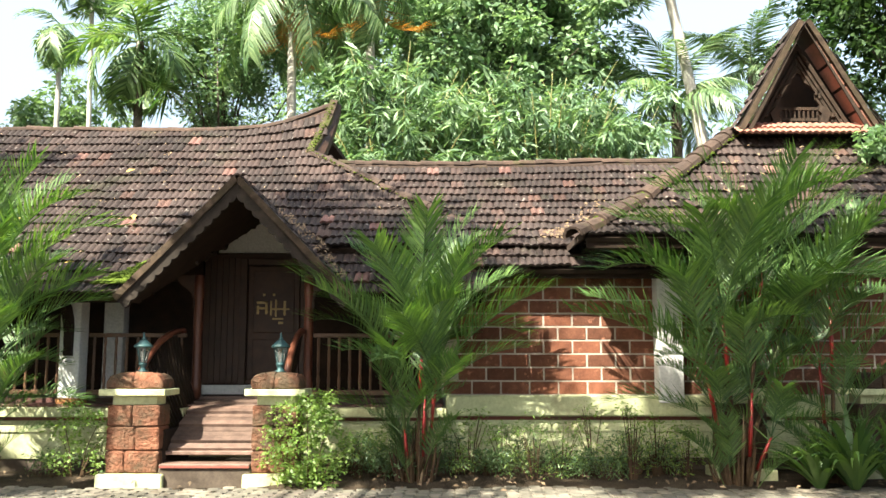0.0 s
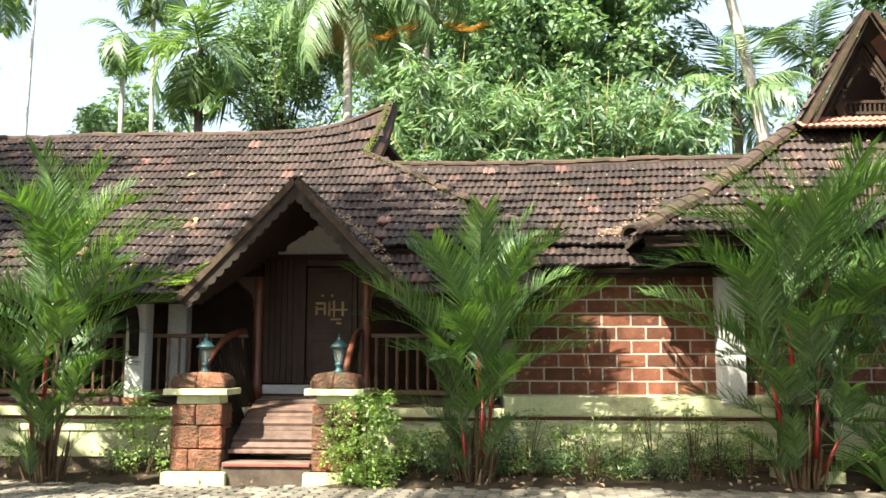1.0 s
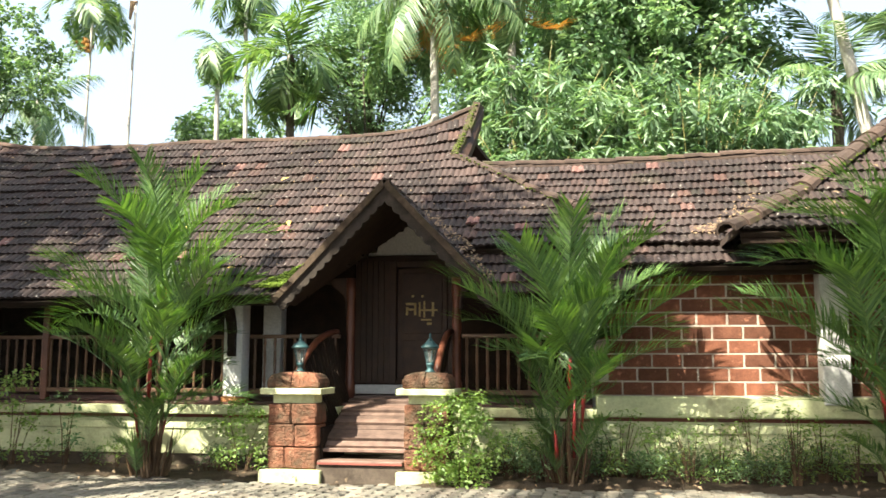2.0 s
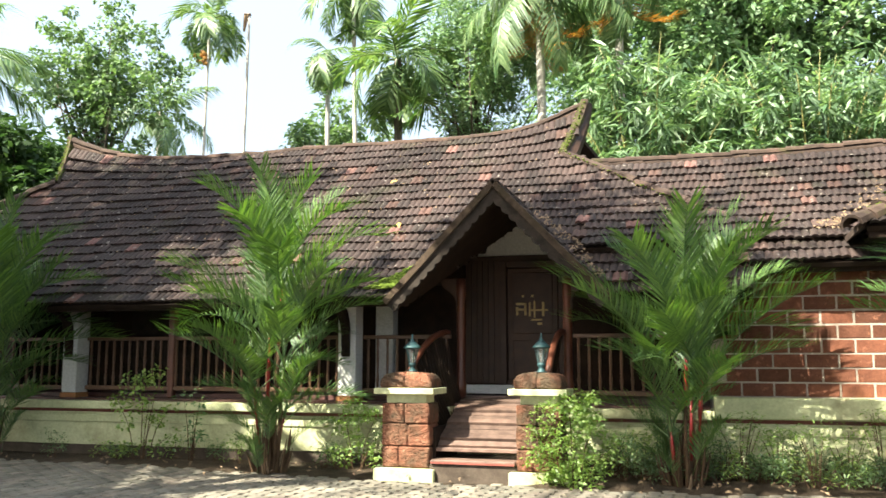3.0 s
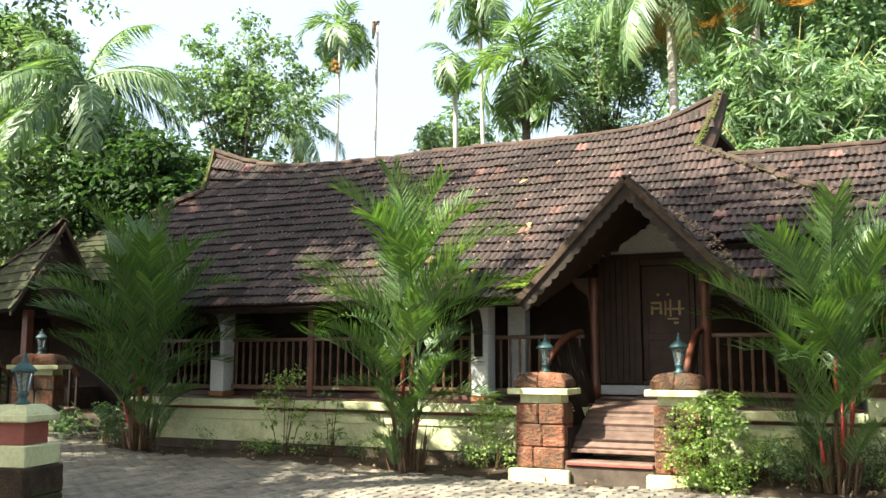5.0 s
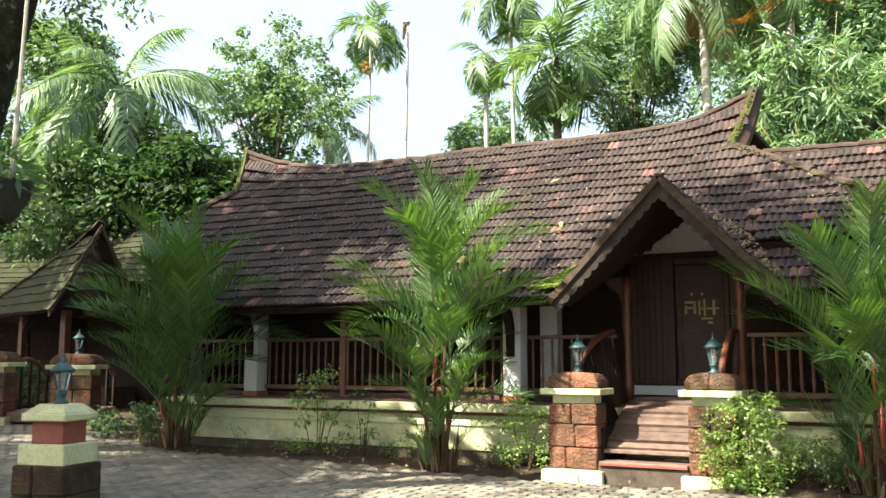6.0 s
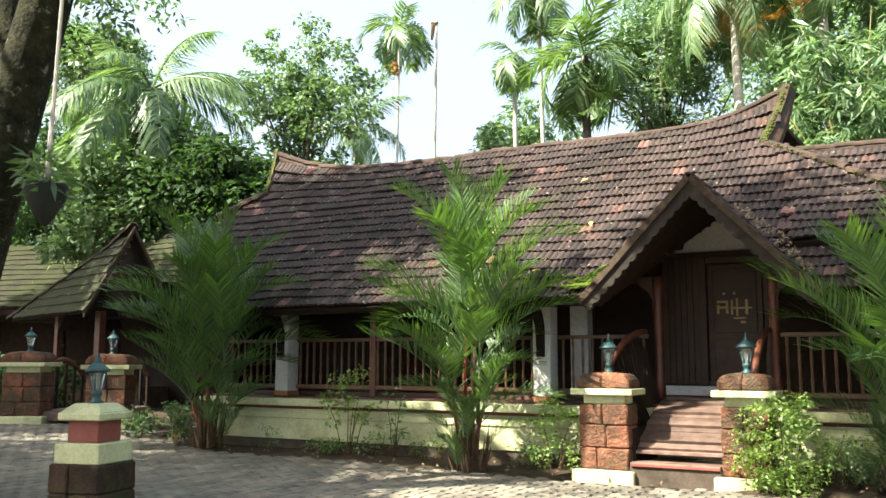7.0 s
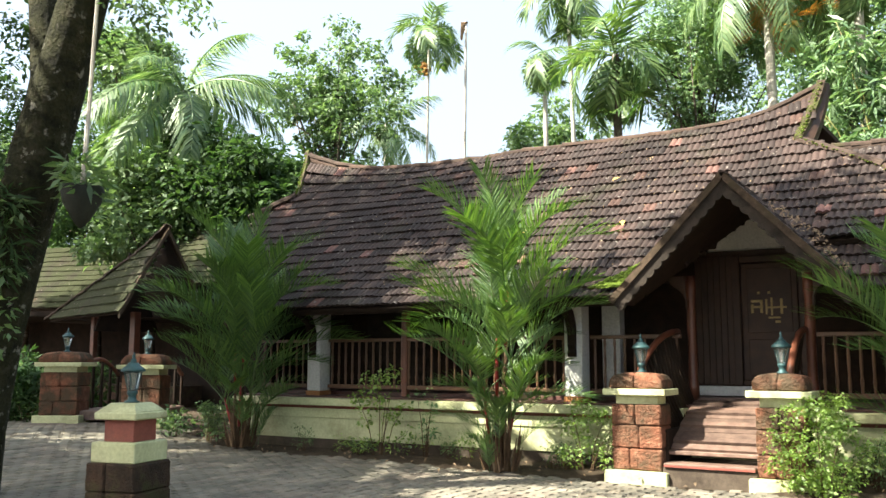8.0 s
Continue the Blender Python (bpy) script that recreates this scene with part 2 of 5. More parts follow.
    if bevel:
        bmesh.ops.bevel(bm, geom=bm.edges[:], offset=bevel, segments=1, affect="EDGES")
    return bm


def rough_block(x0, x1, y0, y1, z0, z1, bevel, wob, seed):
    """A hewn stone with uneven faces."""
    bm = box_bm(x0, x1, y0, y1, z0, z1, bevel)
    bmesh.ops.subdivide_edges(bm, edges=bm.edges[:], cuts=2, use_grid_fill=True)
    for v in bm.verts:
        v.co += noise.noise_vector(v.co * 6 + Vector((seed * 3.1, seed, 0))) * wob
    return bm


def lathe_bm(profile, n=12):
    bm = bmesh.new()
    rings = [[bm.verts.new((r * math.cos(2 * math.pi * i / n), r * math.sin(2 * math.pi * i / n), z)) for i in range(n)] for r, z in profile]
    for a, b in zip(rings, rings[1:]):
        for i in range(n):
            bm.faces.new((a[i], a[(i + 1) % n], b[(i + 1) % n], b[i]))
    bm.faces.new(rings[0][::-1])
    bm.faces.new(rings[-1])
    return bm


def tube(points, radii, n=8):
    """Verts and faces of a round limb along points."""
    verts, faces = [], []
    for i, (p, r) in enumerate(zip(points, radii)):
        d = (Vector(points[min(i + 1, len(points) - 1)]) - Vector(points[max(i - 1, 0)])).normalized()
        a = d.cross(Vector((0.31, 0.95, 0.05))).normalized()
        b = d.cross(a)
        for k in range(n):
            t = 2 * math.pi * k / n
            verts.append(Vector(p) + a * (r * math.cos(t)) + b * (r * math.sin(t)))
    for i in range(len(points) - 1):
        for k in range(n):
            faces.append((i * n + k, i * n + (k + 1) % n, (i + 1) * n + (k + 1) % n, (i + 1) * n + k))
    faces.append(tuple(range(n))[::-1])
    faces.append(tuple(range((len(points) - 1) * n, len(points) * n)))
    return verts, faces


def join(lists):
    verts, faces = [], []
    for v, f in lists:
        o = len(verts)
        verts += v
        faces += [tuple(i + o for i in q) for q in f]
    return verts, faces


def prism(outline, y0, y1):
    """An outline in x, z, drawn out from y0 to y1."""
    n = len(outline)
    verts = [(x, y0, z) for x, z in outline] + [(x, y1, z) for x, z in outline]
    faces = [tuple(range(n)), tuple(range(2 * n - 1, n - 1, -1))] + [(i, i + n, (i + 1) % n + n, (i + 1) % n) for i in range(n)]
    return verts, faces


# ---------------- tiled roofs ----------------
TILE_W, TILE_L = 0.215, 0.275


def tile_points():
    """A double-roll clay tile, its foot at y = 0, thick at the front lip."""
    n = 9
    verts, faces = [], []
    for y, lift in ((0.0, 0.038), (TILE_L + 0.03, 0.0)):
        for i in range(n):
            x = (i / (n - 1) - 0.5) * TILE_W * 1.01
            verts.append((x, y, lift + 0.027 * abs(math.sin(2 * math.pi * i / (n - 1))) ** 0.9))
    for i in range(n):
        x, y, z = verts[i]
        verts.append((x, y + 0.004, z - 0.040))
    for i in range(n - 1):
        faces += [(i, i + 1, n + i + 1, n + i), (2 * n + i, 2 * n + i + 1, i + 1, i)]
    return verts, faces


TILE_V, TILE_F = tile_points()
TILE_MESH = mesh_of("tile", TILE_V, TILE_F, M["tile"])


def tiled(parent, S, u0, u1, length, inside, near=None, name="tile", mesh=TILE_MESH, material=None, limit=300, label=""):
    """Courses of tiles on the surface S(u, v) with v up the slope. Tiles for which near(u, v) holds are pieces, the rest is joined."""
    rng = random.Random(int(abs(u0) * 100) + 7)
    rest_v, rest_f, made = [], [], 0
    for row in range(int(length / TILE_L)):
        v = row * TILE_L
        shift = 0.25 * TILE_W * (row % 2)
        for c in range(int((u1 - u0) / TILE_W) + 1):
            u = u0 + c * TILE_W + shift
            if not inside(u, v + TILE_L * 0.5):
                continue
            o = S(u, v)
            ax = (S(u + 0.05, v) - S(u - 0.05, v)).normalized()
            ay = (S(u, v + 0.1) - o).normalized()
            az = ax.cross(ay).normalized()
            rot = Matrix((ax, ay, az)).transposed().to_4x4()
            m = Matrix.Translation(o + az * rng.uniform(-0.006, 0.014) + ay * rng.uniform(-0.020, 0.016)) @ rot @ pose(0, 0, 0, rng.uniform(-1.2, 1.2), rng.uniform(-1.0, 1.0), rng.uniform(-1.5, 1.5) * (3 if rng.random() < 0.02 else 1))
            if near and made < limit and near(u, v):
                child(name, mesh, parent, m=m)
                made += 1
            else:
                base = len(rest_v)
                rest_v += [m @ Vector(p) for p in TILE_V]
                rest_f += [tuple(i + base for i in f) for f in TILE_F]
    if rest_v:
        child(name + "_field", mesh_of(name + "_field", rest_v, rest_f, material or mesh.materials[0]), parent, label, kind="stuff")


def deck(S, u0, u1, length, inside, drop=0.035, thick=0.07, nu=60, nv=20):
    """The boarded deck beneath the tiles, a grid of cells with thickness."""
    verts, faces, cells = [], [], {}

    def put(i, j, k):
        if (i, j, k) not in cells:
            u, v = u0 + (u1 - u0) * i / nu, length * j / nv
            p = S(u, v)
            nrm = (S(u + 0.05, v) - p).cross(S(u, v + 0.05) - p).normalized()
            cells[i, j, k] = len(verts)
            verts.append(p - nrm * (drop + thick * k))
        return cells[i, j, k]

    keep = {(i, j) for i in range(nu) for j in range(nv) if inside(u0 + (u1 - u0) * (i + 0.5) / nu, length * (j + 0.5) / nv)}
    for i, j in keep:
        faces.append((put(i, j, 0), put(i + 1, j, 0), put(i + 1, j + 1, 0), put(i, j + 1, 0)))
        faces.append((put(i, j + 1, 1), put(i + 1, j + 1, 1), put(i + 1, j, 1), put(i, j, 1)))
        for di, dj, a, b in ((-1, 0, (0, 1), (0, 0)), (1, 0, (1, 0), (1, 1)), (0, -1, (0, 0), (1, 0)), (0, 1, (1, 1), (0, 1))):
            if (i + di, j + dj) not in keep:
                p, q = (i + a[0], j + a[1]), (i + b[0], j + b[1])
                faces.append((put(*p, 0), put(*p, 1), put(*q, 1), put(*q, 0)))
    return verts, faces


def ridge_caps(parent, path, width=0.13, name="ridge_tile", step=0.34, material=None, lift=0.0):
    """Half-round cap tiles along a line of points."""
    pts = [Vector(p) for p in path]
    n = 7
    verts, faces = [], []
    for y, k in ((-0.03, 1.12), (1.02, 0.95)):
        for i in range(n):
            a = math.pi * (i / (n - 1) * 1.1 - 0.05)
            verts.append((width * k * math.cos(a), y, width * k * math.sin(a) * 0.75))
    for i in range(n):
        x, y, z = verts[i]
        verts.append((x * 0.8, y, z * 0.8 - 0.01))
    for i in range(n - 1):
        faces += [(i, i + n, i + n + 1, i + 1), (2 * n + i, i, i + 1, 2 * n + i + 1)]
    me = mesh_of(name, verts, faces, material or M["ridge"])
    rng = random.Random(len(pts) * 7 + 1)
    for a, b in zip(pts, pts[1:]):
        k = max(1, round((b - a).length / step))
        d = (b - a) / k
        ay = d.normalized()
        ax = ay.cross(Vector((0, 0, 1))).normalized()
        rot = Matrix((ax, ay, ax.cross(ay))).transposed().to_4x4()
        for i in range(k):
            child(name, me, parent, m=Matrix.Translation(a + d * i + Vector((0, 0, lift + rng.uniform(-0.012, 0.014)))) @ rot @ pose(0, 0, 0, rng.uniform(-2.5, 2.5), rng.uniform(-4, 4), rng.uniform(-3, 3)) @ Matrix.Diagonal((1, d.length, 1, 1)))



# ---------------- ground ----------------
def rise(x):
    k = min(max((-11.0 - x) / 5.0, 0.0), 1.0)
    return 0.33 * k * k * (3 - 2 * k)


def bed_edge(x):
    """Where the paving ends and the planted bed before the plinth begins."""
    return 11.55 + 0.55 * min(max((-4.5 - x) / 5.0, 0.0), 1.2) + 0.10 * math.sin(x * 1.3)


def sheet(name, xs, ys, height, material):
    verts = [(x, y, height(x, y)) for y in ys for x in xs]
    n = len(xs)
    faces = [(j * n + i, j * n + i + 1, (j + 1) * n + i + 1, (j + 1) * n + i) for j in range(len(ys) - 1) for i in range(n - 1)]
    return new(name, mesh_of(name, verts, faces, material, True))


far_x = [-900, -300, -120, -60, -40] + [-30 + 0.5 * i for i in range(101)] + [30, 60, 120, 300, 900]
far_y = [-900, -300, -100, -40, -15] + [-4 + 0.4 * i for i in range(61)] + [24, 30, 45, 80, 200, 500, 900]


def ground_z(x, y):
    bed = 0.05 * noise.noise(Vector((x * 1.1, y * 1.1, 0))) + 0.05 if y > bed_edge(x) + 0.1 and y < 40 else 0.0
    return rise(max(x, -60)) + (bed if x > -14 else 0) - 0.02


ground = sheet("ground", far_x, far_y, ground_z, M["soil"])
tagged(ground, "bare brown soil with leaf litter round the cottages", "ground", kind="structure")

# ---------------- plants ----------------
LEAF_RNG = np.random.RandomState(5)


def leaf_cloud(centres, spread, count, length, width, droop=0.3, flat=0.6):
    """Bent leaf blades scattered round many centres. Returns verts and quads as arrays."""
    r = LEAF_RNG
    c = np.repeat(np.asarray(centres, float), count, axis=0)
    n = len(c)
    d = r.normal(size=(n, 3))
    d /= np.linalg.norm(d, axis=1)[:, None]
    s = np.repeat(np.asarray(spread, float), count)[:, None]
    p = c + d * s * (0.35 + 0.65 * r.rand(n, 1)) * np.array([1, 1, 0.75])
    out = d * 0.7 + r.normal(size=(n, 3)) * 0.6
    out[:, 2] = out[:, 2] * flat - droop
    out /= np.linalg.norm(out, axis=1)[:, None]
    side = np.cross(out, r.normal(size=(n, 3)) * 0.6 + np.array([0, 0, 1.0]))
    side /= np.linalg.norm(side, axis=1)[:, None] + 1e-9
    up = np.cross(side, out)
    k = (0.6 + 0.8 * r.rand(n, 1))
    ln, wd = length * k, width * k
    v = np.stack([p, p + out * ln * 0.45 + side * wd / 2 + up * wd * 0.15, p + out * ln - up * ln * 0.12, p + out * ln * 0.45 - side * wd / 2 + up * wd * 0.15], 1)
    return v.reshape(-1, 3)


def quads_mesh(name, v, material):
    n = len(v) // 4
    me = bpy.data.meshes.new(name)
    me.vertices.add(len(v))
    me.vertices.foreach_set("co", v.astype(np.float32).ravel())
    me.loops.add(len(v))
    me.loops.foreach_set("vertex_index", np.arange(len(v), dtype=np.int32))
    me.polygons.add(n)
    me.polygons.foreach_set("loop_start", np.arange(0, len(v), 4, dtype=np.int32))
    me.polygons.foreach_set("loop_total", np.full(n, 4, dtype=np.int32))
    me.materials.append(material)
    me.update(calc_edges=True)
    return me


def broad_tree(base, height, crown_z, radii, clumps, count, leaf, material, label, trunk_r=0.2, bark="bark", lean=(0, 0), seed=1, droop=0.3, spread=0.8, hollow=0.35, name="broadleaf_tree", offset=(0, 0)):
    """A tapered trunk with limbs that reach leaf clumps set in an uneven crown."""
    rng = random.Random(seed)
    t = thing(name, base, label, "tree")
    centres, sizes = [], []
    for _ in range(clumps):
        a, b = rng.uniform(0, 2 * math.pi), rng.uniform(-1, 1)
        q = math.sqrt(1 - b * b)
        k = (hollow + (1 - hollow) * rng.random()) * (0.8 + 0.35 * noise.noise(Vector((math.cos(a) * 1.7, math.sin(a) * 1.7, b * 2 + seed))))
        centres.append((lean[0] + offset[0] + radii[0] * k * q * math.cos(a), lean[1] + offset[1] + radii[1] * k * q * math.sin(a), crown_z + radii[2] * k * b))
        sizes.append(spread * rng.uniform(0.6, 1.35))
    top = Vector((lean[0], lean[1], height))
    pts = [Vector((lean[0] * k * k + 0.08 * math.sin(k * 7 + seed), lean[1] * k * k, height * k)) for k in (0, 0.15, 0.35, 0.6, 0.8, 1.0)]
    limbs = [tube(pts, [trunk_r * (1.25 - k) for k in (0, 0.15, 0.4, 0.6, 0.85, 1.1)], 10)]
    for i in range(0, clumps, max(1, clumps // 22)):
        k = rng.uniform(0.45, 0.95)
        a = Vector((lean[0] * k * k, lean[1] * k * k, height * k))
        b = Vector(centres[i])
        mid = a.lerp(b, 0.5) + Vector((0, 0, 0.25))
        r0 = trunk_r * 0.34
        limbs.append(tube([a, mid, b], [r0, r0 * 0.6, r0 * 0.2], 6))
    child("trunk", mesh_of("trunk", *join(limbs), M[bark], True), t)
    child("crown", quads_mesh("crown", leaf_cloud(centres, sizes, count, leaf[0], leaf[1], droop), M[material]), t, kind="stuff")
    return t


def bamboo(base, culms, height, reach, seed, label):
    """Arching culms that lean outwards, with drooping sprays of narrow leaves along their upper part."""
    rng = random.Random(seed)
    t = thing("bamboo_clump", base, label, "bamboo")
    centres, sizes = [], []
    for i in range(culms):
        a, h, r = rng.uniform(0, 6.28), height * rng.uniform(0.6, 1.0), reach * rng.uniform(0.25, 1.0)
        c = Vector((math.cos(a), math.sin(a) * 0.6, 0))
        pts = []
        for k in range(9):
            q = k / 8
            pts.append(c * (0.3 + r * q ** 2.2) + Vector((0, 0, h * (1.25 * q - 0.25 * q ** 3))))
        child("culm", mesh_of("culm", *tube(pts, [0.05 * (1.1 - q / 8) for q in range(9)], 6), M["culm"], True), t)
        for k in range(15):
            q = rng.uniform(0.3, 1.0)
            j = min(int(q * 8), 7)
            p = pts[j].lerp(pts[j + 1], q * 8 - j)
            centres.append(tuple(p + Vector((rng.gauss(0, 0.45), rng.gauss(0, 0.4), -rng.random() * 0.5))))
            sizes.append(rng.uniform(0.16, 0.40))
    child("foliage", quads_mesh("foliage", leaf_cloud(centres, sizes, 30, 0.36, 0.062, 0.5), M["bamboo_leaf"]), t, kind="stuff")
    return t


def frond(length, pairs, leaflet, width, arch, lift, vee=0.5, droop=0.35, rachis=0.012, seed=0, taper=0.35, sweep=0.75, bare=0.13):
    """A feather-shaped palm leaf that starts at the origin and reaches along +x. Returns the verts and faces of rachis and blades."""
    rng = random.Random(seed)
    pts, ang = [Vector((0, 0, 0))], lift
    steps = 14
    for i in range(steps):
        ang -= arch / steps * (0.5 + i / steps)
        pts.append(pts[-1] + Vector((math.cos(ang), 0, math.sin(ang))) * (length / steps))
    verts, faces = tube(pts, [rachis * (1.1 - 0.9 * i / steps) for i in range(steps + 1)], 5)
    for i in range(pairs):
        s = bare + (0.99 - bare) * i / (pairs - 1)
        j = min(int(s * steps), steps - 1)
        p = pts[j].lerp(pts[j + 1], s * steps - j)
        tan = (pts[j + 1] - pts[j]).normalized()
        nrm = Vector((-tan.z, 0, tan.x))
        ln = leaflet * (taper + (1 - taper) * math.sin(math.pi * min(1.0, 0.18 + s * 0.78))) * rng.uniform(0.74, 1.1)
        for sgn in (-1, 1):
            fwd = sweep * (0.55 + 0.8 * s) + rng.uniform(-0.22, 0.22)
            d = (tan * fwd + Vector((0, sgn, 0)) + nrm * (vee + rng.uniform(-0.35, 0.35))).normalized()
            w = d.cross(nrm).normalized() * (width * 0.5)
            mid = p + d * ln * 0.5
            tip = p + d * ln + Vector((0, 0, -droop * ln * rng.uniform(0.6, 1.3)))
            mid.z -= droop * ln * 0.12
            o = len(verts)
            verts += [p - w * 0.4, p + w * 0.4, mid + w, mid - w, tip]
            faces += [(o, o + 1, o + 2, o + 3), (o + 3, o + 2, o + 4)]
    return verts, faces


PALM_FRONDS = [mesh_of("frond", *frond(1.95, 48, 0.64, 0.026, 0.60 + 0.18 * i, 0.0, 0.70, 0.16, 0.012, i, taper=0.5, sweep=1.15, bare=0.24), M["palm_leaf"]) for i in range(5)]


def sealing_palm(base, heads, seed, label):
    """A clump of thin stems with red crownshafts and arching feather leaves. heads: x, y, z of a stem's top, its leaves, their length and the highest and lowest slope at which they start."""
    rng = random.Random(seed)
    t = thing("sealing_wax_palm", base, label, "palm")
    for k, (hx, hy, hz, n, ln, hi, lo) in enumerate(heads):
        a = math.atan2(hy, hx)
        foot = Vector((hx * 0.3 + rng.uniform(-0.06, 0.06), hy * 0.3 + rng.uniform(-0.08, 0.08), -0.03))
        top = Vector((hx, hy, hz))
        shaft = foot.lerp(top, max(0.3, 1 - 0.85 / hz))
        child("stem", mesh_of("stem", *tube([foot, foot.lerp(shaft, 0.5) + Vector((-hx * 0.08, 0, 0.02)), shaft], [0.032, 0.027, 0.023], 8), M["stem_brown"], True), t)
        red = k % 3 != 2
        child("crownshaft", mesh_of("crownshaft", *tube([shaft, shaft.lerp(top, 0.4), top], [0.024, 0.028, 0.014], 8), M["stem_red" if red else "stem_green"], True), t, "glossy red crownshaft" if red else "")
        for i in range(n):
            az = a + 2.399 * i + rng.uniform(-0.35, 0.35)
            el = hi + (lo - hi) * i / max(1, n - 1) + rng.uniform(-6, 6)
            m = Matrix.Translation(top.lerp(shaft, 0.25 * i / n)) @ Matrix.Rotation(az, 4, "Z") @ Matrix.Rotation(-radians(el), 4, "Y") @ Matrix.Rotation(rng.uniform(-0.5, 0.5), 4, "X") @ Matrix.Scale(ln / 1.75 * rng.uniform(0.88, 1.08), 4)
            child("frond", PALM_FRONDS[rng.randrange(5)], t, m=m)
    for i in range(7):
        a, r = rng.uniform(0, 6.28), rng.uniform(0.05, 0.3)
        m = Matrix.Translation((r * math.cos(a), r * math.sin(a), rng.uniform(-0.1, 0.25))) @ Matrix.Rotation(a + rng.uniform(-0.6, 0.6), 4, "Z") @ Matrix.Rotation(-radians(rng.uniform(58, 86)), 4, "Y") @ Matrix.Rotation(rng.uniform(-0.5, 0.5), 4, "X") @ Matrix.Scale(rng.uniform(0.32, 0.56), 4)
        child("frond", PALM_FRONDS[rng.randrange(5)], t, m=m)
    for i in range(44):
        a, r = rng.uniform(0, 6.28), rng.uniform(0.03, 0.27)
        p = Vector((r * math.cos(a), r * math.sin(a), -0.02))
        q = p + Vector((0.10 * math.cos(a), 0.10 * math.sin(a), rng.uniform(0.2, 1.0) * (1.2 - 2.2 * r)))
        child("dry_sheath", mesh_of("dry_sheath", *tube([p, p.lerp(q, 0.6), q], [0.026, 0.017, 0.004], 5), M["straw" if i % 9 == 0 else "stem_brown"]), t)
    return t


COCO_FRONDS = [mesh_of("frond", *frond(4.6, 60, 1.05, 0.075, 0.85 + 0.4 * i, 0.0, -0.15, 0.85, 0.045, 20 + i), M["coco_leaf"]) for i in range(3)]
OLD_FRONDS = [mesh_of("frond", *frond(4.4, 40, 0.9, 0.06, 2.2, 0.0, -0.3, 0.9, 0.045, 40 + i), M["old_frond"]) for i in range(1)]
ARECA_FRONDS = [mesh_of("frond", *frond(2.2, 32, 0.72, 0.075, 1.9 + 0.4 * i, 0.0, 0.1, 0.6, 0.03, 30 + i), M["areca_leaf"]) for i in range(3)]


def tall_palm(base, head, fronds, meshes, size, trunk_r, seed, label, name="coconut_palm", bark="pale_bark", low=-70, high=75, fruit=False, old=0):
    """A single ringed trunk that bends from base to head, and a crown of feather leaves."""
    rng = random.Random(seed)
    t = thing(name, base, label, "palm")
    h = Vector(head) - Vector(base)
    pts = [Vector((h.x * k ** 1.4, h.y * k, h.z * k)) for k in [i / 24 for i in range(25)]]
    child("trunk", mesh_of("trunk", *tube(pts, [trunk_r * (1.35 if i == 0 else 1.0 - 0.3 * i / 24 + (0.04 if i % 2 else 0)) for i in range(25)], 10), M[bark], True), t)
    for i in range(fronds):
        el = high - (high - low) * (i / max(1, fronds - 1)) ** 0.9 + rng.uniform(-8, 8)
        s = size * rng.uniform(0.85, 1.1)
        m = Matrix.Translation(h) @ Matrix.Rotation(i * 2.399 + rng.uniform(-0.2, 0.2) + seed, 4, "Z") @ Matrix.Rotation(-radians(el), 4, "Y") @ Matrix.Rotation(rng.uniform(-0.4, 0.4), 4, "X") @ Matrix.Scale(s, 4)
        child("frond", (OLD_FRONDS if i >= fronds - old else meshes)[rng.randrange(len(OLD_FRONDS if i >= fronds - old else meshes))], t, "dry orange frond" if i >= fronds - old else "", m=m)
    if fruit:
        bm = bmesh.new()
        bmesh.ops.create_icosphere(bm, subdivisions=1, radius=0.10)
        nut = bpy.data.meshes.new("betel_nut")
        bm.to_mesh(nut)
        bm.free()
        nut.materials.append(M["old_frond"])
        for i in range(26):
            child("betel_nut", nut, t, m=Matrix.Translation(h + Vector((-0.3 + rng.gauss(0, 0.16), rng.gauss(0, 0.16), -1.75 + rng.gauss(0, 0.2)))))
    return t


def strap_plant(base, n, size, seed, label, name="spider_lily", mat="palm_leaf"):
    """Long arching strap leaves from one root."""
    rng = random.Random(seed)
    t = thing(name, base, label, "plant")
    for i in range(n):
        a, ln, w = rng.uniform(0, 6.28), size * rng.uniform(0.65, 1.15), 0.036 * rng.uniform(0.8, 1.25)
        ang, p, verts, faces = radians(rng.uniform(50, 85)), Vector((0.05, 0, 0)), [], []
        for k in range(8):
            q = k / 7
            hw = w * (0.6 + 0.5 * math.sin(math.pi * min(1, q + 0.2))) * (1 - q ** 4)
            verts += [p + Vector((0, -hw, 0.3 * hw)), p, p + Vector((0, hw, 0.3 * hw))]
            ang -= 0.19 * rng.uniform(0.6, 1.2) * (0.4 + q * 1.6)
            p = p + Vector((math.cos(ang), 0, math.sin(ang))) * ln / 7
        for k in range(7):
            for j in range(2):
                faces.append((3 * k + j, 3 * k + j + 1, 3 * k + j + 4, 3 * k + j + 3))
        child("leaf", mesh_of("leaf", verts, faces, M[mat], True), t, m=Matrix.Rotation(a, 4, "Z"))
    return t


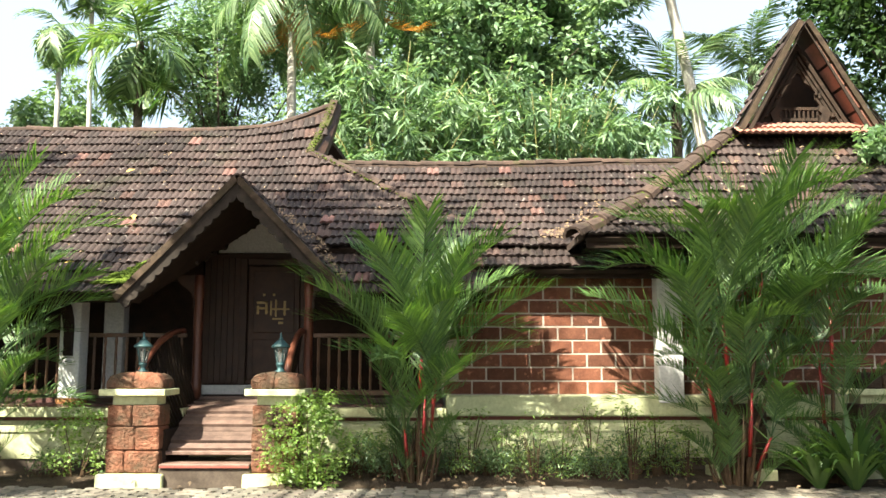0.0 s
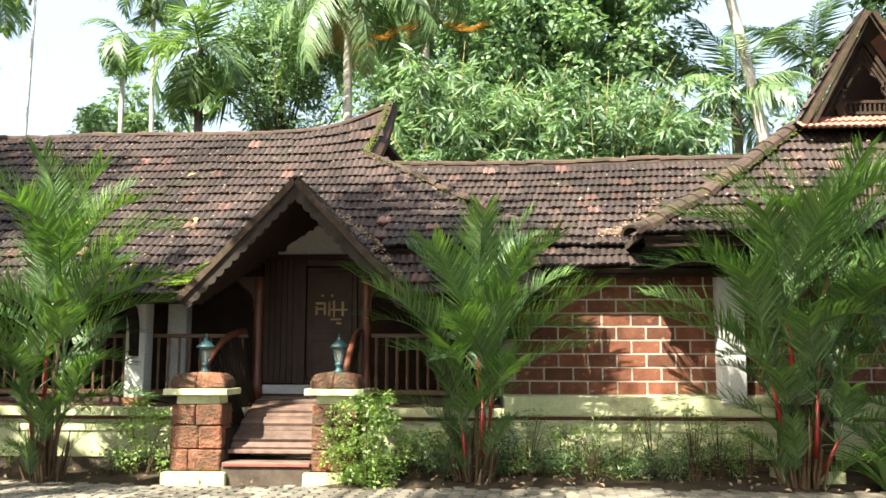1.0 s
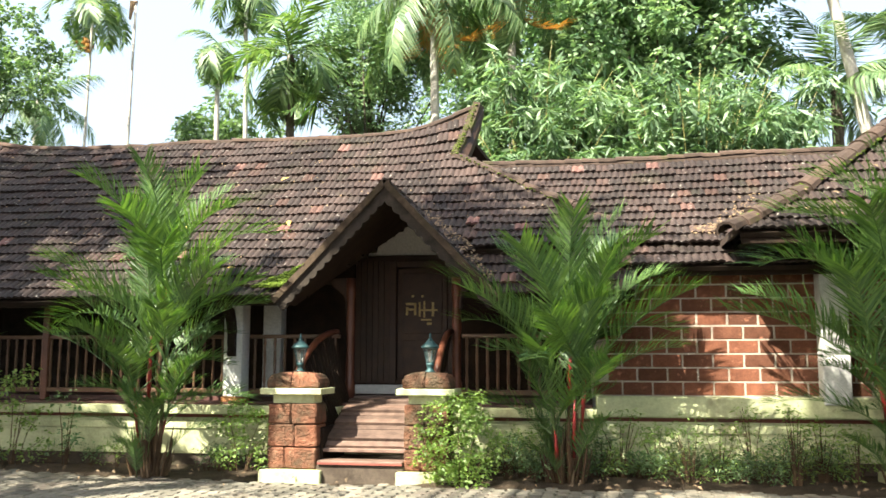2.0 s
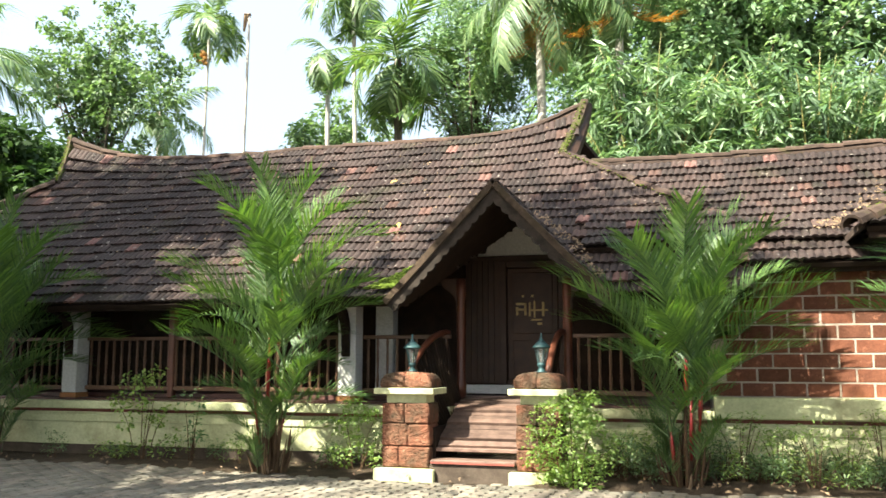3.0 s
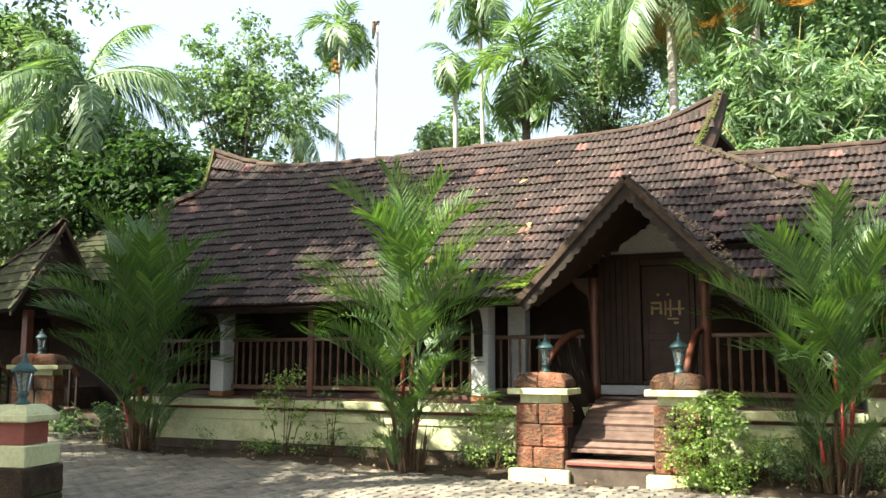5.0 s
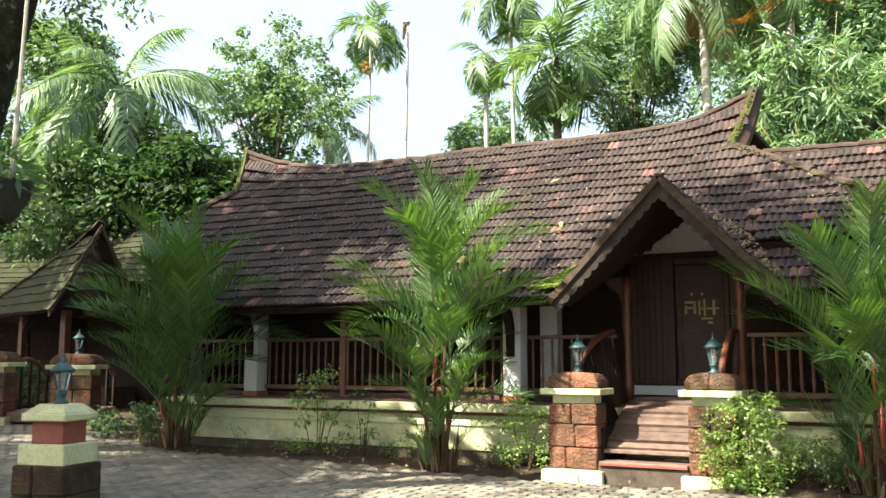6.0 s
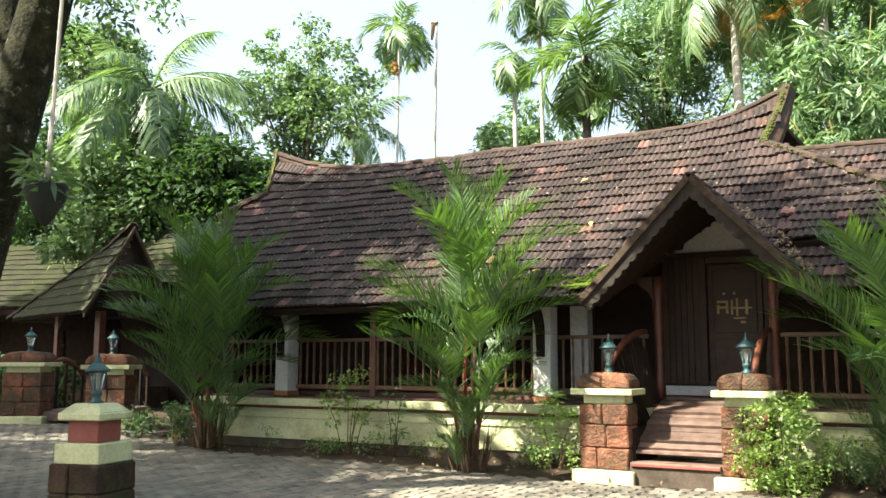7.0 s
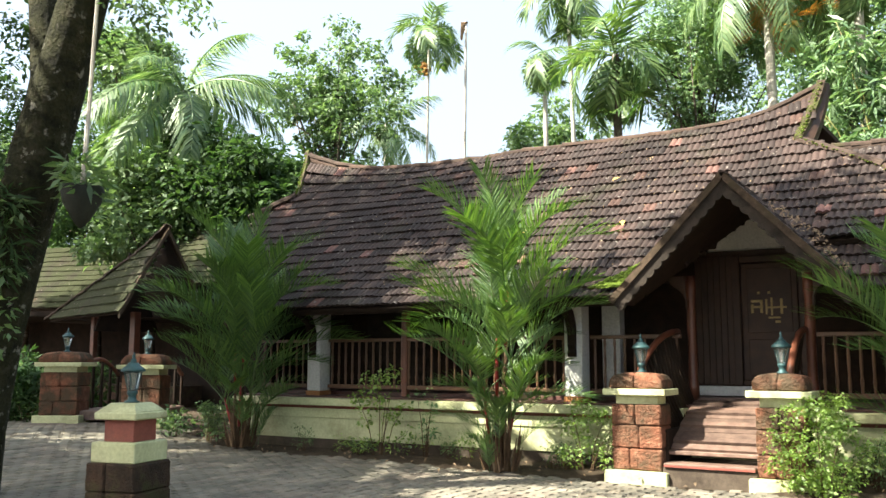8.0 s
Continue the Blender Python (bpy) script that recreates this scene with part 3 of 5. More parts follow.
def bush(base, radii, clumps, count, leaf, material, label, seed, name="bush", spread=0.16, stems=9):
    rng = random.Random(seed)
    t = thing(name, base, label, "plant")
    cs, limbs = [], []
    for i in range(clumps):
        a, k, z = rng.uniform(0, 6.28), math.sqrt(rng.random()), rng.random()
        k *= 0.55 + 0.45 * math.sin(math.pi * min(1, z * 0.8 + 0.2))
        cs.append((radii[0] * k * math.cos(a), radii[1] * k * math.sin(a), 0.08 + radii[2] * z))
    for i in range(stems):
        b = Vector(cs[i % len(cs)])
        limbs.append(tube([Vector((b.x * 0.2, b.y * 0.2, -0.05)), Vector((b.x * 0.5, b.y * 0.5, b.z * 0.55)), b], [k * min(1.0, radii[2] + 0.2) for k in (0.009, 0.006, 0.003)], 5))
    child("stem", mesh_of("stem", *join(limbs), M["stem_brown"]), t, kind="stuff")
    child("foliage", quads_mesh("foliage", leaf_cloud(cs, [spread] * len(cs), count, leaf[0], leaf[1], 0.1), M[material]), t, kind="stuff")
    return t


# ---------------- main cottage ----------------
SL = math.atan(0.86)
CS, SN, RL = math.cos(SL), math.sin(SL), 5.28
cottage = thing("cottage", (-6.5, 14.5, 0.0), "tiled Kerala cottage with a verandah, cream plinth and swept-up ridge", "house")
COT = Matrix.Translation((6.5, -14.5, 0.0))


def main_roof(u, v):
    up = 0.57 * max(0.0, (u + 4.2) / 2.25) ** 2 if u > -4.2 else 0.66 * max(0.0, (-10.9 - u) / 2.84) ** 2
    k = max(0.0, v / RL)
    return Vector((u + 6.5, -2.0 + v * CS, 2.53 + v * SN - 0.16 * k * (1 - k) * 2 + 0.035 * noise.noise(Vector((u * 0.55, v * 0.6, 3.0))) + min(up, 0.75) * k ** 8))


def main_inside(u, v):
    if v > RL or v < 0:
        return False
    if v > 4.29:
        right, left = -2.385 + (v - 4.29) / 0.99 * 0.315, -13.42 - (v - 4.29) / 0.99 * 0.32
    else:
        right = min(0.60, -2.385 + (4.29 - v) * 1.18)
        left = -13.42 - (4.29 - v) * 1.35 if v > 3.6 else -14.35 + (3.6 - v) / 3.6 * 2.05
    inside_porch = abs(u + 2.83) < 1.555 * (1 - (v * SN + 0.055) / 1.61) and v < 2.4
    return left < u < right and not inside_porch


roof = child("roof", mesh_of("roof", *deck(main_roof, -15.2, 0.6, RL, main_inside, nu=140, nv=34), M["dark_wood"]), cottage, "dark boarded roof under weathered clay tiles")

def box(name, x0, x1, y0, y1, z0, z1, mat, parent, label="", bevel=0.01, origin=(6.5, -14.5, 0)):
    return part(name, box_bm(x0 + origin[0], x1 + origin[0], y0 + origin[1], y1 + origin[1], z0, z1, bevel), M[mat], parent, label)


# walls, floor and plinth
box("plinth_base", -12.4, 0.0, 12.98, 17.5, -0.1, 0.20, "concrete", cottage)
box("plinth", -12.4, 0.02, 12.95, 17.5, 0.20, 0.745, "cream", cottage, "cream painted plinth")
box("plinth_ledge", -12.4, 0.018, 12.925, 13.0, 0.575, 0.70, "cream", cottage, "cream plinth ledge")
box("plinth_band", -12.4, 0.01, 12.97, 17.5, 0.745, 0.80, "red_paint", cottage, "red oxide band")
box("plinth_coping", -12.45, -3.70, 12.82, 13.56, 0.80, 0.93, "cream", cottage, "cream coping")
box("plinth_coping", -2.42, 0.05, 12.82, 13.56, 0.80, 0.93, "cream", cottage, "cream coping")
box("verandah_floor", -12.4, 0.0, 13.12, 17.5, 0.93, 0.968, "floor", cottage, "dark red oxide floor")
box("inner_floor", -12.4, 0.0, 13.62, 17.5, 0.968, 1.04, "floor", cottage, "dark red oxide floor", 0.004)
# dark and grey back and end walls carry the verandah's shade in their colour
box("back_wall", -12.4, -10.6, 14.7, 14.9, 1.03, 3.6, "dark_wood", cottage, "back wall coloured dark to stand for verandah shade", 0)
box("back_wall", -10.6, -9.0, 14.7, 14.9, 1.03, 3.6, "grey_wood", cottage, "white wall coloured grey to stand for shade", 0)
box("back_wall", -9.0, -3.98, 14.7, 14.9, 1.03, 3.6, "dark_wood", cottage, "back wall coloured dark to stand for verandah shade", 0)
box("back_wall", -2.14, 0.0, 14.7, 14.9, 1.03, 3.6, "dark_wood", cottage, "back wall coloured dark to stand for verandah shade", 0)
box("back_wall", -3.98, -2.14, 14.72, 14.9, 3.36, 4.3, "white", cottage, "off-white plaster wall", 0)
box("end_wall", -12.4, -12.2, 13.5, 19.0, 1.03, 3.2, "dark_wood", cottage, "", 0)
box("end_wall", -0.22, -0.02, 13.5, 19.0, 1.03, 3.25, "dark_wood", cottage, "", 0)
box("rear_wall", -12.4, 0.0, 19.0, 19.2, 0, 3.6, "white", cottage, "", 0)
rear = [(-14.5, -2.0 + 2 * RL * CS, 2.5), (0.6, -2.0 + 2 * RL * CS, 2.5), (-2.2, 2.0, 5.9), (-13.7, 2.0, 5.9)]
rv = [(x + (6.5), y, z) for x, y, z in rear]
child("rear_roof", mesh_of("rear_roof", rv + [(x, y, z - 0.08) for x, y, z in rv], [(0, 1, 2, 3), (7, 6, 5, 4), (0, 4, 5, 1), (1, 5, 6, 2), (2, 6, 7, 3), (3, 7, 4, 0)], M["ridge"]), cottage)
# hip end towards the brick wing
hv = [main_roof(-2.385, 4.29), main_roof(0.6, 1.83), Vector((7.1, 2.2, 3.6)), Vector((4.4, 2.0, 5.25))]
child("hip_end", mesh_of("hip_end", hv + [p - Vector((0, 0, 0.08)) for p in hv], [(0, 1, 2, 3), (7, 6, 5, 4), (0, 4, 5, 1), (1, 5, 6, 2), (2, 6, 7, 3), (3, 7, 4, 0)], M["ridge"]), cottage)

# gablet faces under the swept tips: recessed dark boarding
for sx, xb, xt in ((1, -2.385, -2.07), (-1, -13.42, -13.74)):
    a, b = main_roof(xb, 4.29), main_roof(xt, RL)
    w = [a, Vector((a.x, 4.0 - a.y, a.z)), b]
    w = [p - Vector((0.22 * sx, 0, 0.34)) for p in w]
    child("gablet", mesh_of("gablet", w + [p - Vector((0.05 * sx, 0, 0)) for p in w], [(0, 1, 2), (5, 4, 3), (0, 3, 4, 1), (1, 4, 5, 2), (2, 5, 3, 0)], M["red_paint"]), cottage, "red-brown boarded gablet")
    vb, vf = [], []
    n = 8
    for i in range(n + 1):
        k = i / n
        v = 4.29 + (RL - 4.29) * k
        p = main_roof(xb + (xt - xb) * k, v)
        q = Vector((0.05 * sx, -0.02, 0.06))
        w2 = Vector((0.0, 0.0, 0.012 * math.sin(i * 2.7)))
        vb += [p + q + w2, p + q + w2 + Vector((-0.13 * sx, -0.04, 0.01)), p + Vector((-0.13 * sx, 0.0, -0.12)), p + Vector((0.05 * sx, 0.0, -0.12))]
    for i in range(n):
        for j in range(4):
            vf.append((4 * i + j, 4 * i + (j + 1) % 4, 4 * i + 4 + (j + 1) % 4, 4 * i + 4 + j))
    vf += [(3, 2, 1, 0), (4 * n, 4 * n + 1, 4 * n + 2, 4 * n + 3)]
    child("verge", mesh_of("verge", vb, vf, M["mossy_mortar"]), cottage, "mossy mortar verge")
    eb = []
    for i in range(n + 1):
        k = i / n
        p = main_roof(xb + (xt - xb) * k, 4.29 + (RL - 4.29) * k) + Vector((0.055 * sx, 0.02, 0.03))
        o = Vector(((0.15 - 0.10 * k) * sx, 0.10, -0.02))
        eb += [p, p + o, p + o + Vector((0, 0, -0.16)), p + Vector((0, 0, -0.16))]
    child("end_board", mesh_of("end_board", eb, vf, M["door_wood"]), cottage, "red-brown board closing the gablet end")

# eave board and rafters
box("eave_board", -12.2, -4.40, 12.60, 12.64, 2.42, 2.52, "dark_wood", cottage, "", 0)
box("eave_board", -1.42, 0.55, 12.60, 12.64, 2.42, 2.52, "dark_wood", cottage, "", 0)
box("beam", -12.3, -4.3, 13.24, 13.40, 2.70, 2.88, "dark_wood", cottage)
box("beam", -1.6, 0.0, 13.24, 13.40, 2.70, 2.88, "dark_wood", cottage)


# boarded ceiling on both sides of the porch, unseen, added to block light
box("verandah_ceiling", -12.4, -4.2, 13.0, 14.7, 2.90, 2.94, "dark_wood", cottage, "unseen dark ceiling added to block light", 0)
box("verandah_ceiling", -1.65, 0.0, 13.0, 14.7, 2.90, 2.94, "dark_wood", cottage, "unseen dark ceiling added to block light", 0)
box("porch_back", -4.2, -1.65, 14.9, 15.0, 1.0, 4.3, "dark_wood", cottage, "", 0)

# columns with carved brackets
def bracket_outline(flip):
    pts = [(0.0, 0.0), (0.0, -0.62), (0.05, -0.66), (0.10, -0.60), (0.09, -0.46), (0.14, -0.34), (0.22, -0.26), (0.34, -0.18), (0.42, -0.06), (0.44, 0.0)]
    return [(x * flip, z) for x, z in pts]


for cx in (-5.51, -10.73):
    col = box("column", cx - 0.15, cx + 0.15, 13.16, 13.48, 1.05, 2.70, "white", cottage, "square white plastered column", 0.012)
    part("column_base", box_bm(cx - 0.165 + 6.5, cx + 0.165 + 6.5, 13.145 - 14.5, 13.495 - 14.5, 0.966, 1.05, 0.008), M["orange_base"], col, "orange painted foot")
    v, f = prism([(0.0, 1.67), (0.07, 1.67), (0.10, 1.73), (0.065, 1.79), (0.09, 1.85), (0.09, 2.0), (0.12, 2.12), (0.20, 2.26), (0.33, 2.36), (0.50, 2.42), (0.50, 2.50), (0.30, 2.48), (0.12, 2.39), (0.03, 2.22), (0.0, 2.1)], -0.06, 0.06)
    child("bracket", mesh_of("bracket", [(cx + 6.5 + y, -1.336 - x, z) for x, y, z in v], f, M["dark_wood"]), col, "carved dark wooden bracket")
for cx in (-5.35,):
    box("pilaster", cx - 0.16, cx + 0.16, 14.45, 14.70, 1.04, 3.4, "white", cottage, "white pilaster", 0.01)


# railings
def railing(x0, x1, y=13.36, posts=()):
    rl = box("railing", x0, x1, y - 0.035, y + 0.035, 1.95, 2.01, "rail_wood", cottage, "brown wooden verandah railing", 0.008)
    part("bottom_rail", box_bm(x0 + 6.5, x1 + 6.5, y - 14.54, y - 14.46, 1.10, 1.17, 0.006), M["rail_wood"], rl)
    me = bpy.data.meshes.new("baluster")
    bm = lathe_bm([(0.020, 1.17), (0.020, 1.25), (0.027, 1.32), (0.018, 1.40), (0.024, 1.62), (0.018, 1.82), (0.026, 1.87), (0.020, 1.95)], 8)
    bm.to_mesh(me)
    bm.free()
    me.materials.append(M["rail_wood"])
    n = int((x1 - x0) / 0.155)
    for i in range(n):
        child("baluster", me, rl, m=pose(x0 + (x1 - x0) * (i + 0.5) / n + 6.5, y - 14.5, 0))
    for px in posts:
        part("post", box_bm(px - 0.06 + 6.5, px + 0.06 + 6.5, y - 14.56, y - 14.44, 0.97, 2.72, 0.015), M["wood"], rl, "dark turned post")


railing(-12.2, -10.90)
railing(-10.52, -5.68, posts=(-8.80,))
railing(-5.30, -3.84)
railing(-1.94, -0.22)

# windows in the back wall
for cx, w in ((-8.2, 1.5), (-11.6, 0.8), (-6.4, 0.9)):
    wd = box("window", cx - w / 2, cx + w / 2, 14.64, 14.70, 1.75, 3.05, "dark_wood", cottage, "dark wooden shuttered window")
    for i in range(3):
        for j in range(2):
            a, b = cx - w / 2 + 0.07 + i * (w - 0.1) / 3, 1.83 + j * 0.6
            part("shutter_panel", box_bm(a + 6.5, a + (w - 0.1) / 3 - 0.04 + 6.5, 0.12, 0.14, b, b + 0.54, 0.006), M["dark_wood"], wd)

# entrance: boarded front with a carved door
entry = box("door_surround", -3.96, -2.16, 14.66, 14.72, 1.22, 3.38, "door_wood", cottage, "dark panelled entrance front")
for i in range(6):
    x = -3.94 + i * 0.10
    part("board", box_bm(x + 6.5, x + 0.094 + 6.5, 0.125, 0.16, 1.24, 3.30, 0.004), M["door_wood"], entry)
door = box("door", -3.20, -2.36, 14.60, 14.66, 1.30, 3.15, "door_wood", cottage, "closed dark brown door")
for x0, x1, z0, z1 in ((-3.34, -3.22, 1.22, 3.28), (-2.34, -2.22, 1.22, 3.28), (-3.215, -2.345, 3.17, 3.275), (-3.215, -2.345, 1.225, 1.295)):
    part("door_frame", box_bm(x0 + 6.5, x1 + 6.5, 0.055, 0.16, z0, z1, 0.008), M["door_wood"], door)
for z0, z1 in ((1.38, 1.95), (2.05, 3.08)):
    part("door_panel", box_bm(-3.12 + 6.5, -2.44 + 6.5, 0.085, 0.105, z0, z1, 0.012), M["door_wood"], door)
# gilded ornament: plain bars
for x0, x1, z0, z1 in ((-3.06, -2.88, 2.53, 2.57), (-2.92, -2.88, 2.36, 2.57), (-3.06, -2.92, 2.44, 2.475), (-3.06, -3.02, 2.36, 2.50), (-2.84, -2.81, 2.34, 2.58), (-2.76, -2.73, 2.32, 2.60),
                       (-2.84, -2.52, 2.43, 2.46), (-2.62, -2.58, 2.34, 2.58), (-2.80, -2.62, 2.27, 2.30), (-2.70, -2.62, 2.20, 2.24), (-2.96, -2.92, 2.66, 2.70), (-2.80, -2.76, 2.66, 2.70)):
    part("ornament", box_bm(x0 + 6.5, x1 + 6.5, 0.07, 0.086, z0, z1, 0.004), M["gold"], door, "gilded ornament bar")
box("threshold", -3.96, -2.16, 14.55, 14.72, 1.06, 1.21, "white", cottage, "white plastered threshold")

# porch gable
PX, PY, PZ, PE, PH = -2.83, 12.00, 4.085, 2.475, 1.555
pl = math.hypot(PH, PZ - PE)
for sx, nm in ((-1, "left"), (1, "right")):
    def porch_roof(u, v, sx=sx):
        k = v / pl
        return Vector((PX + 6.5 + sx * PH * (1 - k), PY - 14.5 + (u if sx < 0 else 2.6 - u) * 1.0, PE + (PZ - PE) * k))

    if sx < 0:
        S = lambda u, v: porch_roof(2.6 - u, v, -1)
    else:
        S = lambda u, v: porch_roof(2.6 - u, v, 1)

    def porch_in(u, v, S=S):
        p = S(u, v)
        return 0 <= v <= pl and p.z > 2.53 + (p.y + 2.0) * 0.86 - 0.10

    pr = child("porch_roof", mesh_of("porch_roof", *deck(S, 0, 2.6, pl, porch_in, nu=90, nv=70), M["dark_wood"]), cottage, "small gabled porch roof")
    tiled(pr, S, 0.08, 2.6, pl, porch_in, lambda u, v: True)
    # verge: tile edge strip, bargeboard and scalloped fringe
    d = Vector((sx * PH, 0, PE - PZ)) / pl
    nrm = Vector((-d.z * sx, 0, d.x * sx))

    def strip(o0, o1, y0, y1, wave=0.0, n=40, s0=0.0, s1=pl + 0.06):
        up, lo = [], []
        for i in range(n + 1):
            s = s0 + (s1 - s0) * i / n
            c = Vector((PX + 6.5, 0, PZ)) + d * s
            up.append(c + nrm * o0)
            lo.append(c + nrm * (o1 - wave * abs(math.sin(math.pi * s / 0.155)) ** 0.7))
        return prism([(max(p.x * sx, (PX + 6.5) * sx) * sx, p.z) for p in up] + [(max(p.x * sx, (PX + 6.5) * sx) * sx, p.z) for p in reversed(lo)], y0, y1)

    child("verge_board", mesh_of("verge_board", *strip(0.05, -0.04, PY - 14.58, PY - 14.42), M["verge_wood"]), pr, "weathered mossy verge board")
    child("bargeboard", mesh_of("bargeboard", *strip(-0.038, -0.150, PY - 14.535, PY - 14.46, 0.04, 120), M["grey_wood"]), pr, "grey scalloped bargeboard")
ridge_caps(cottage, [(PX + 6.5, PY - 14.52, PZ - 0.01), (PX + 6.5, -0.22, PZ - 0.01)], 0.085)
for px in (-3.74, -2.05):
    post = part("porch_post", lathe_bm([(0.085, 1.04), (0.085, 1.25), (0.07, 1.3), (0.066, 2.0), (0.075, 2.1), (0.062, 2.5), (0.08, 2.62), (0.08, 2.9)], 14), M["wood"], cottage, "polished red-brown porch post", pose(px + 6.5, -0.92, 0), True)
    v, f = prism([(x * 1.0, z) for x, z in bracket_outline(1 if px > -3 else -1)], -0.04, 0.04)
    child("bracket", mesh_of("bracket", [(x * 0.8, y, z * 0.8 + 2.9) for x, y, z in v], f, M["door_wood"]), post)

# wooden bridge steps with bowed rails
steps = thing("entrance_steps", (-3.06, 12.6, 0.0), "reddish wooden steps rising between two pillars", "steps")
part("footing", box_bm(-0.60, 0.60, -0.95, 0.4, -0.05, 0.235, 0.02), M["concrete"], steps, "worn concrete footing")
for y0, y1, z in ((-0.98, -0.60, 0.285), (-0.74, -0.36, 0.425)):
    part("tread", box_bm(-0.58, 0.58, y0, y1, z - 0.05, z, 0.008), M["step_wood"], steps, "worn plank tread with a red front edge")
part("tread_edge", box_bm(-0.575, 0.575, -0.986, -0.98, 0.236, 0.262, 0.0), M["red_paint"], steps)


def ramp_at(k):
    """The arched ramp of planks, from the second tread up to the verandah floor."""
    return Vector((0, -0.66 + 1.72 * k, 0.45 + 0.60 * math.sin(math.pi / 2 * min(1.0, k * 1.02)) ** 0.95))


NS = 15
for i in range(NS):
    a, b = ramp_at(i / NS), ramp_at((i + 1) / NS)
    d = (b - a).normalized()
    up = Vector((0, -d.z, d.y))
    lift = (0.0, 0.028, 0.010)[i % 3]
    a, b = a + d * 0.010 + up * lift, b - d * 0.012 + up * (lift - 0.004)
    ring = [(p.y, p.z) for p in (a, b, b - up * 0.045, a - up * 0.045)]
    v, f = prism(ring, -0.57, 0.57)
    child("ramp_plank", mesh_of("ramp_plank", [(y, x, z) for x, y, z in v], [q[::-1] for q in f], M["step_wood"]), steps)
for sx in (-1, 1):
    part("stringer", box_bm(sx * 0.60 - 0.03, sx * 0.60 + 0.03, -0.75, 1.1, 0.22, 0.70, 0.01), M["dark_wood"], steps)
    pts = []
    for i in range(15):
        k = i / 14
        pts.append(Vector((sx * 0.66 + (-0.22 if sx < 0 else 0.28) * (1 - 0.0 * k) + (-0.18 * (1 - k) if sx < 0 else 0.0), -0.42 + 1.36 * k, 1.42 + 0.63 * math.sin(math.pi / 2 * k ** 0.8))))
    hr = child("handrail", mesh_of("handrail", *tube(pts, [0.048] * 15, 8), M["wood"], True), steps, "bowed reddish handrail")
    for i in range(1, 14, 1):
        p = pts[i]
        b = Vector((sx * 0.62, p.y + 0.02, 0.62 + 0.28 * i / 14))
        child("baluster", mesh_of("baluster", *tube([b, b.lerp(p, 0.5) + Vector((sx * 0.05, 0, 0)), p], [0.022, 0.024, 0.02], 6), M["dark_wood"], True), hr)

# tiles and caps of the main roof
tiled(roof, main_roof, -15.2, 0.6, RL, main_inside, lambda u, v: -4.9 < u < -0.2 and v > 1.9)
n = 26
ridge_line = [main_roof(-13.74 + (13.74 - 2.07) * i / n, RL) + Vector((0, 0, -0.03 + 0.012 * math.sin(i * 2.1))) for i in range(n + 1)]
child("ridge_mortar", mesh_of("ridge_mortar", *tube([p - Vector((0, 0, 0.09)) for p in ridge_line], [0.09] * len(ridge_line), 10), M["ridge"]), roof, "mortar bed under the ridge tiles")
ridge_caps(roof, ridge_line, 0.10)
ridge_caps(roof, [main_roof(0.6, 1.83), main_roof(-0.8, 3.03), main_roof(-2.385, 4.29)], 0.10, "hip_tile", lift=0.0)
ridge_caps(roof, [main_roof(-14.35, 3.6), main_roof(-13.42, 4.29)], 0.14, "hip_tile", lift=0.02)


# ---------------- gate pillars with lanterns ----------------
def lantern(base, label, s=1.0, turn=0.0):
    t = thing("pillar_lantern", base, label, "lamp", "pillar lanterns", turn=turn)
    part("stem", lathe_bm([(r * s, z * s) for r, z in ((0.075, 0), (0.078, 0.015), (0.045, 0.03), (0.038, 0.07), (0.052, 0.09), (0.058, 0.115), (0.04, 0.13))], 14), M["lamp_metal"], t, smooth=True)
    part("glass", lathe_bm([(r * s, z * s) for r, z in ((0.045, 0.135), (0.088, 0.325))], 6), M["glass"], t, "frosted glass panes")
    for i in range(6):
        a = math.pi / 3 * i
        c = Vector((math.cos(a), math.sin(a), 0))
        child("bar", mesh_of("bar", *tube([c * 0.048 * s + Vector((0, 0, 0.13 * s)), c * 0.093 * s + Vector((0, 0, 0.33 * s))], [0.007 * s] * 2, 5), M["lamp_metal"]), t)
    part("hood", lathe_bm([(r * s, z * s) for r, z in ((0.10, 0.322), (0.125, 0.328), (0.128, 0.345), (0.10, 0.37), (0.062, 0.405), (0.05, 0.42))], 12), M["lamp_metal"], t, smooth=True)
    part("finial", lathe_bm([(r * s, z * s) for r, z in ((0.045, 0.418), (0.028, 0.435), (0.03, 0.45), (0.012, 0.465), (0.018, 0.485), (0.006, 0.53))], 10), M["lamp_metal"], t, smooth=True)
    return t


def pillar(cx, y0, w, d, label, z0=0.0, stone="laterite", turn=0.0, foot_w=0.09, name="gate_pillar"):
    """Rough laterite blocks on a cream foot, with a cream neck and slab and a rounded laterite cap."""
    t = thing(name, (cx, y0 + d / 2, z0), label, "pillar", "gate pillars", turn=turn)
    h, q = w / 2, d / 2
    part("foot", box_bm(-h - foot_w, h + foot_w, -q - foot_w, q + foot_w, -0.03, 0.16, 0.015), M["cream"], t, "cream painted foot")
    zs = [0.16, 0.445, 0.75, 1.03]
    rng = random.Random(int(abs(cx) * 50))
    for i in range(3):
        cut = (-0.10, 0.08, 0.02)[i] * w + rng.uniform(-0.03, 0.03)
        for a, b in ((-h, cut - 0.004), (cut + 0.004, h)):
            part("laterite_block", rough_block(a, b, -q, q, zs[i] + 0.004, zs[i + 1] - 0.004, 0.018, 0.016, rng.random() * 9), M[stone], t)
    part("neck", box_bm(-h + 0.05, h - 0.05, -q + 0.05, q - 0.05, 1.03, 1.15, 0.006), M["cream"], t, "cream neck")
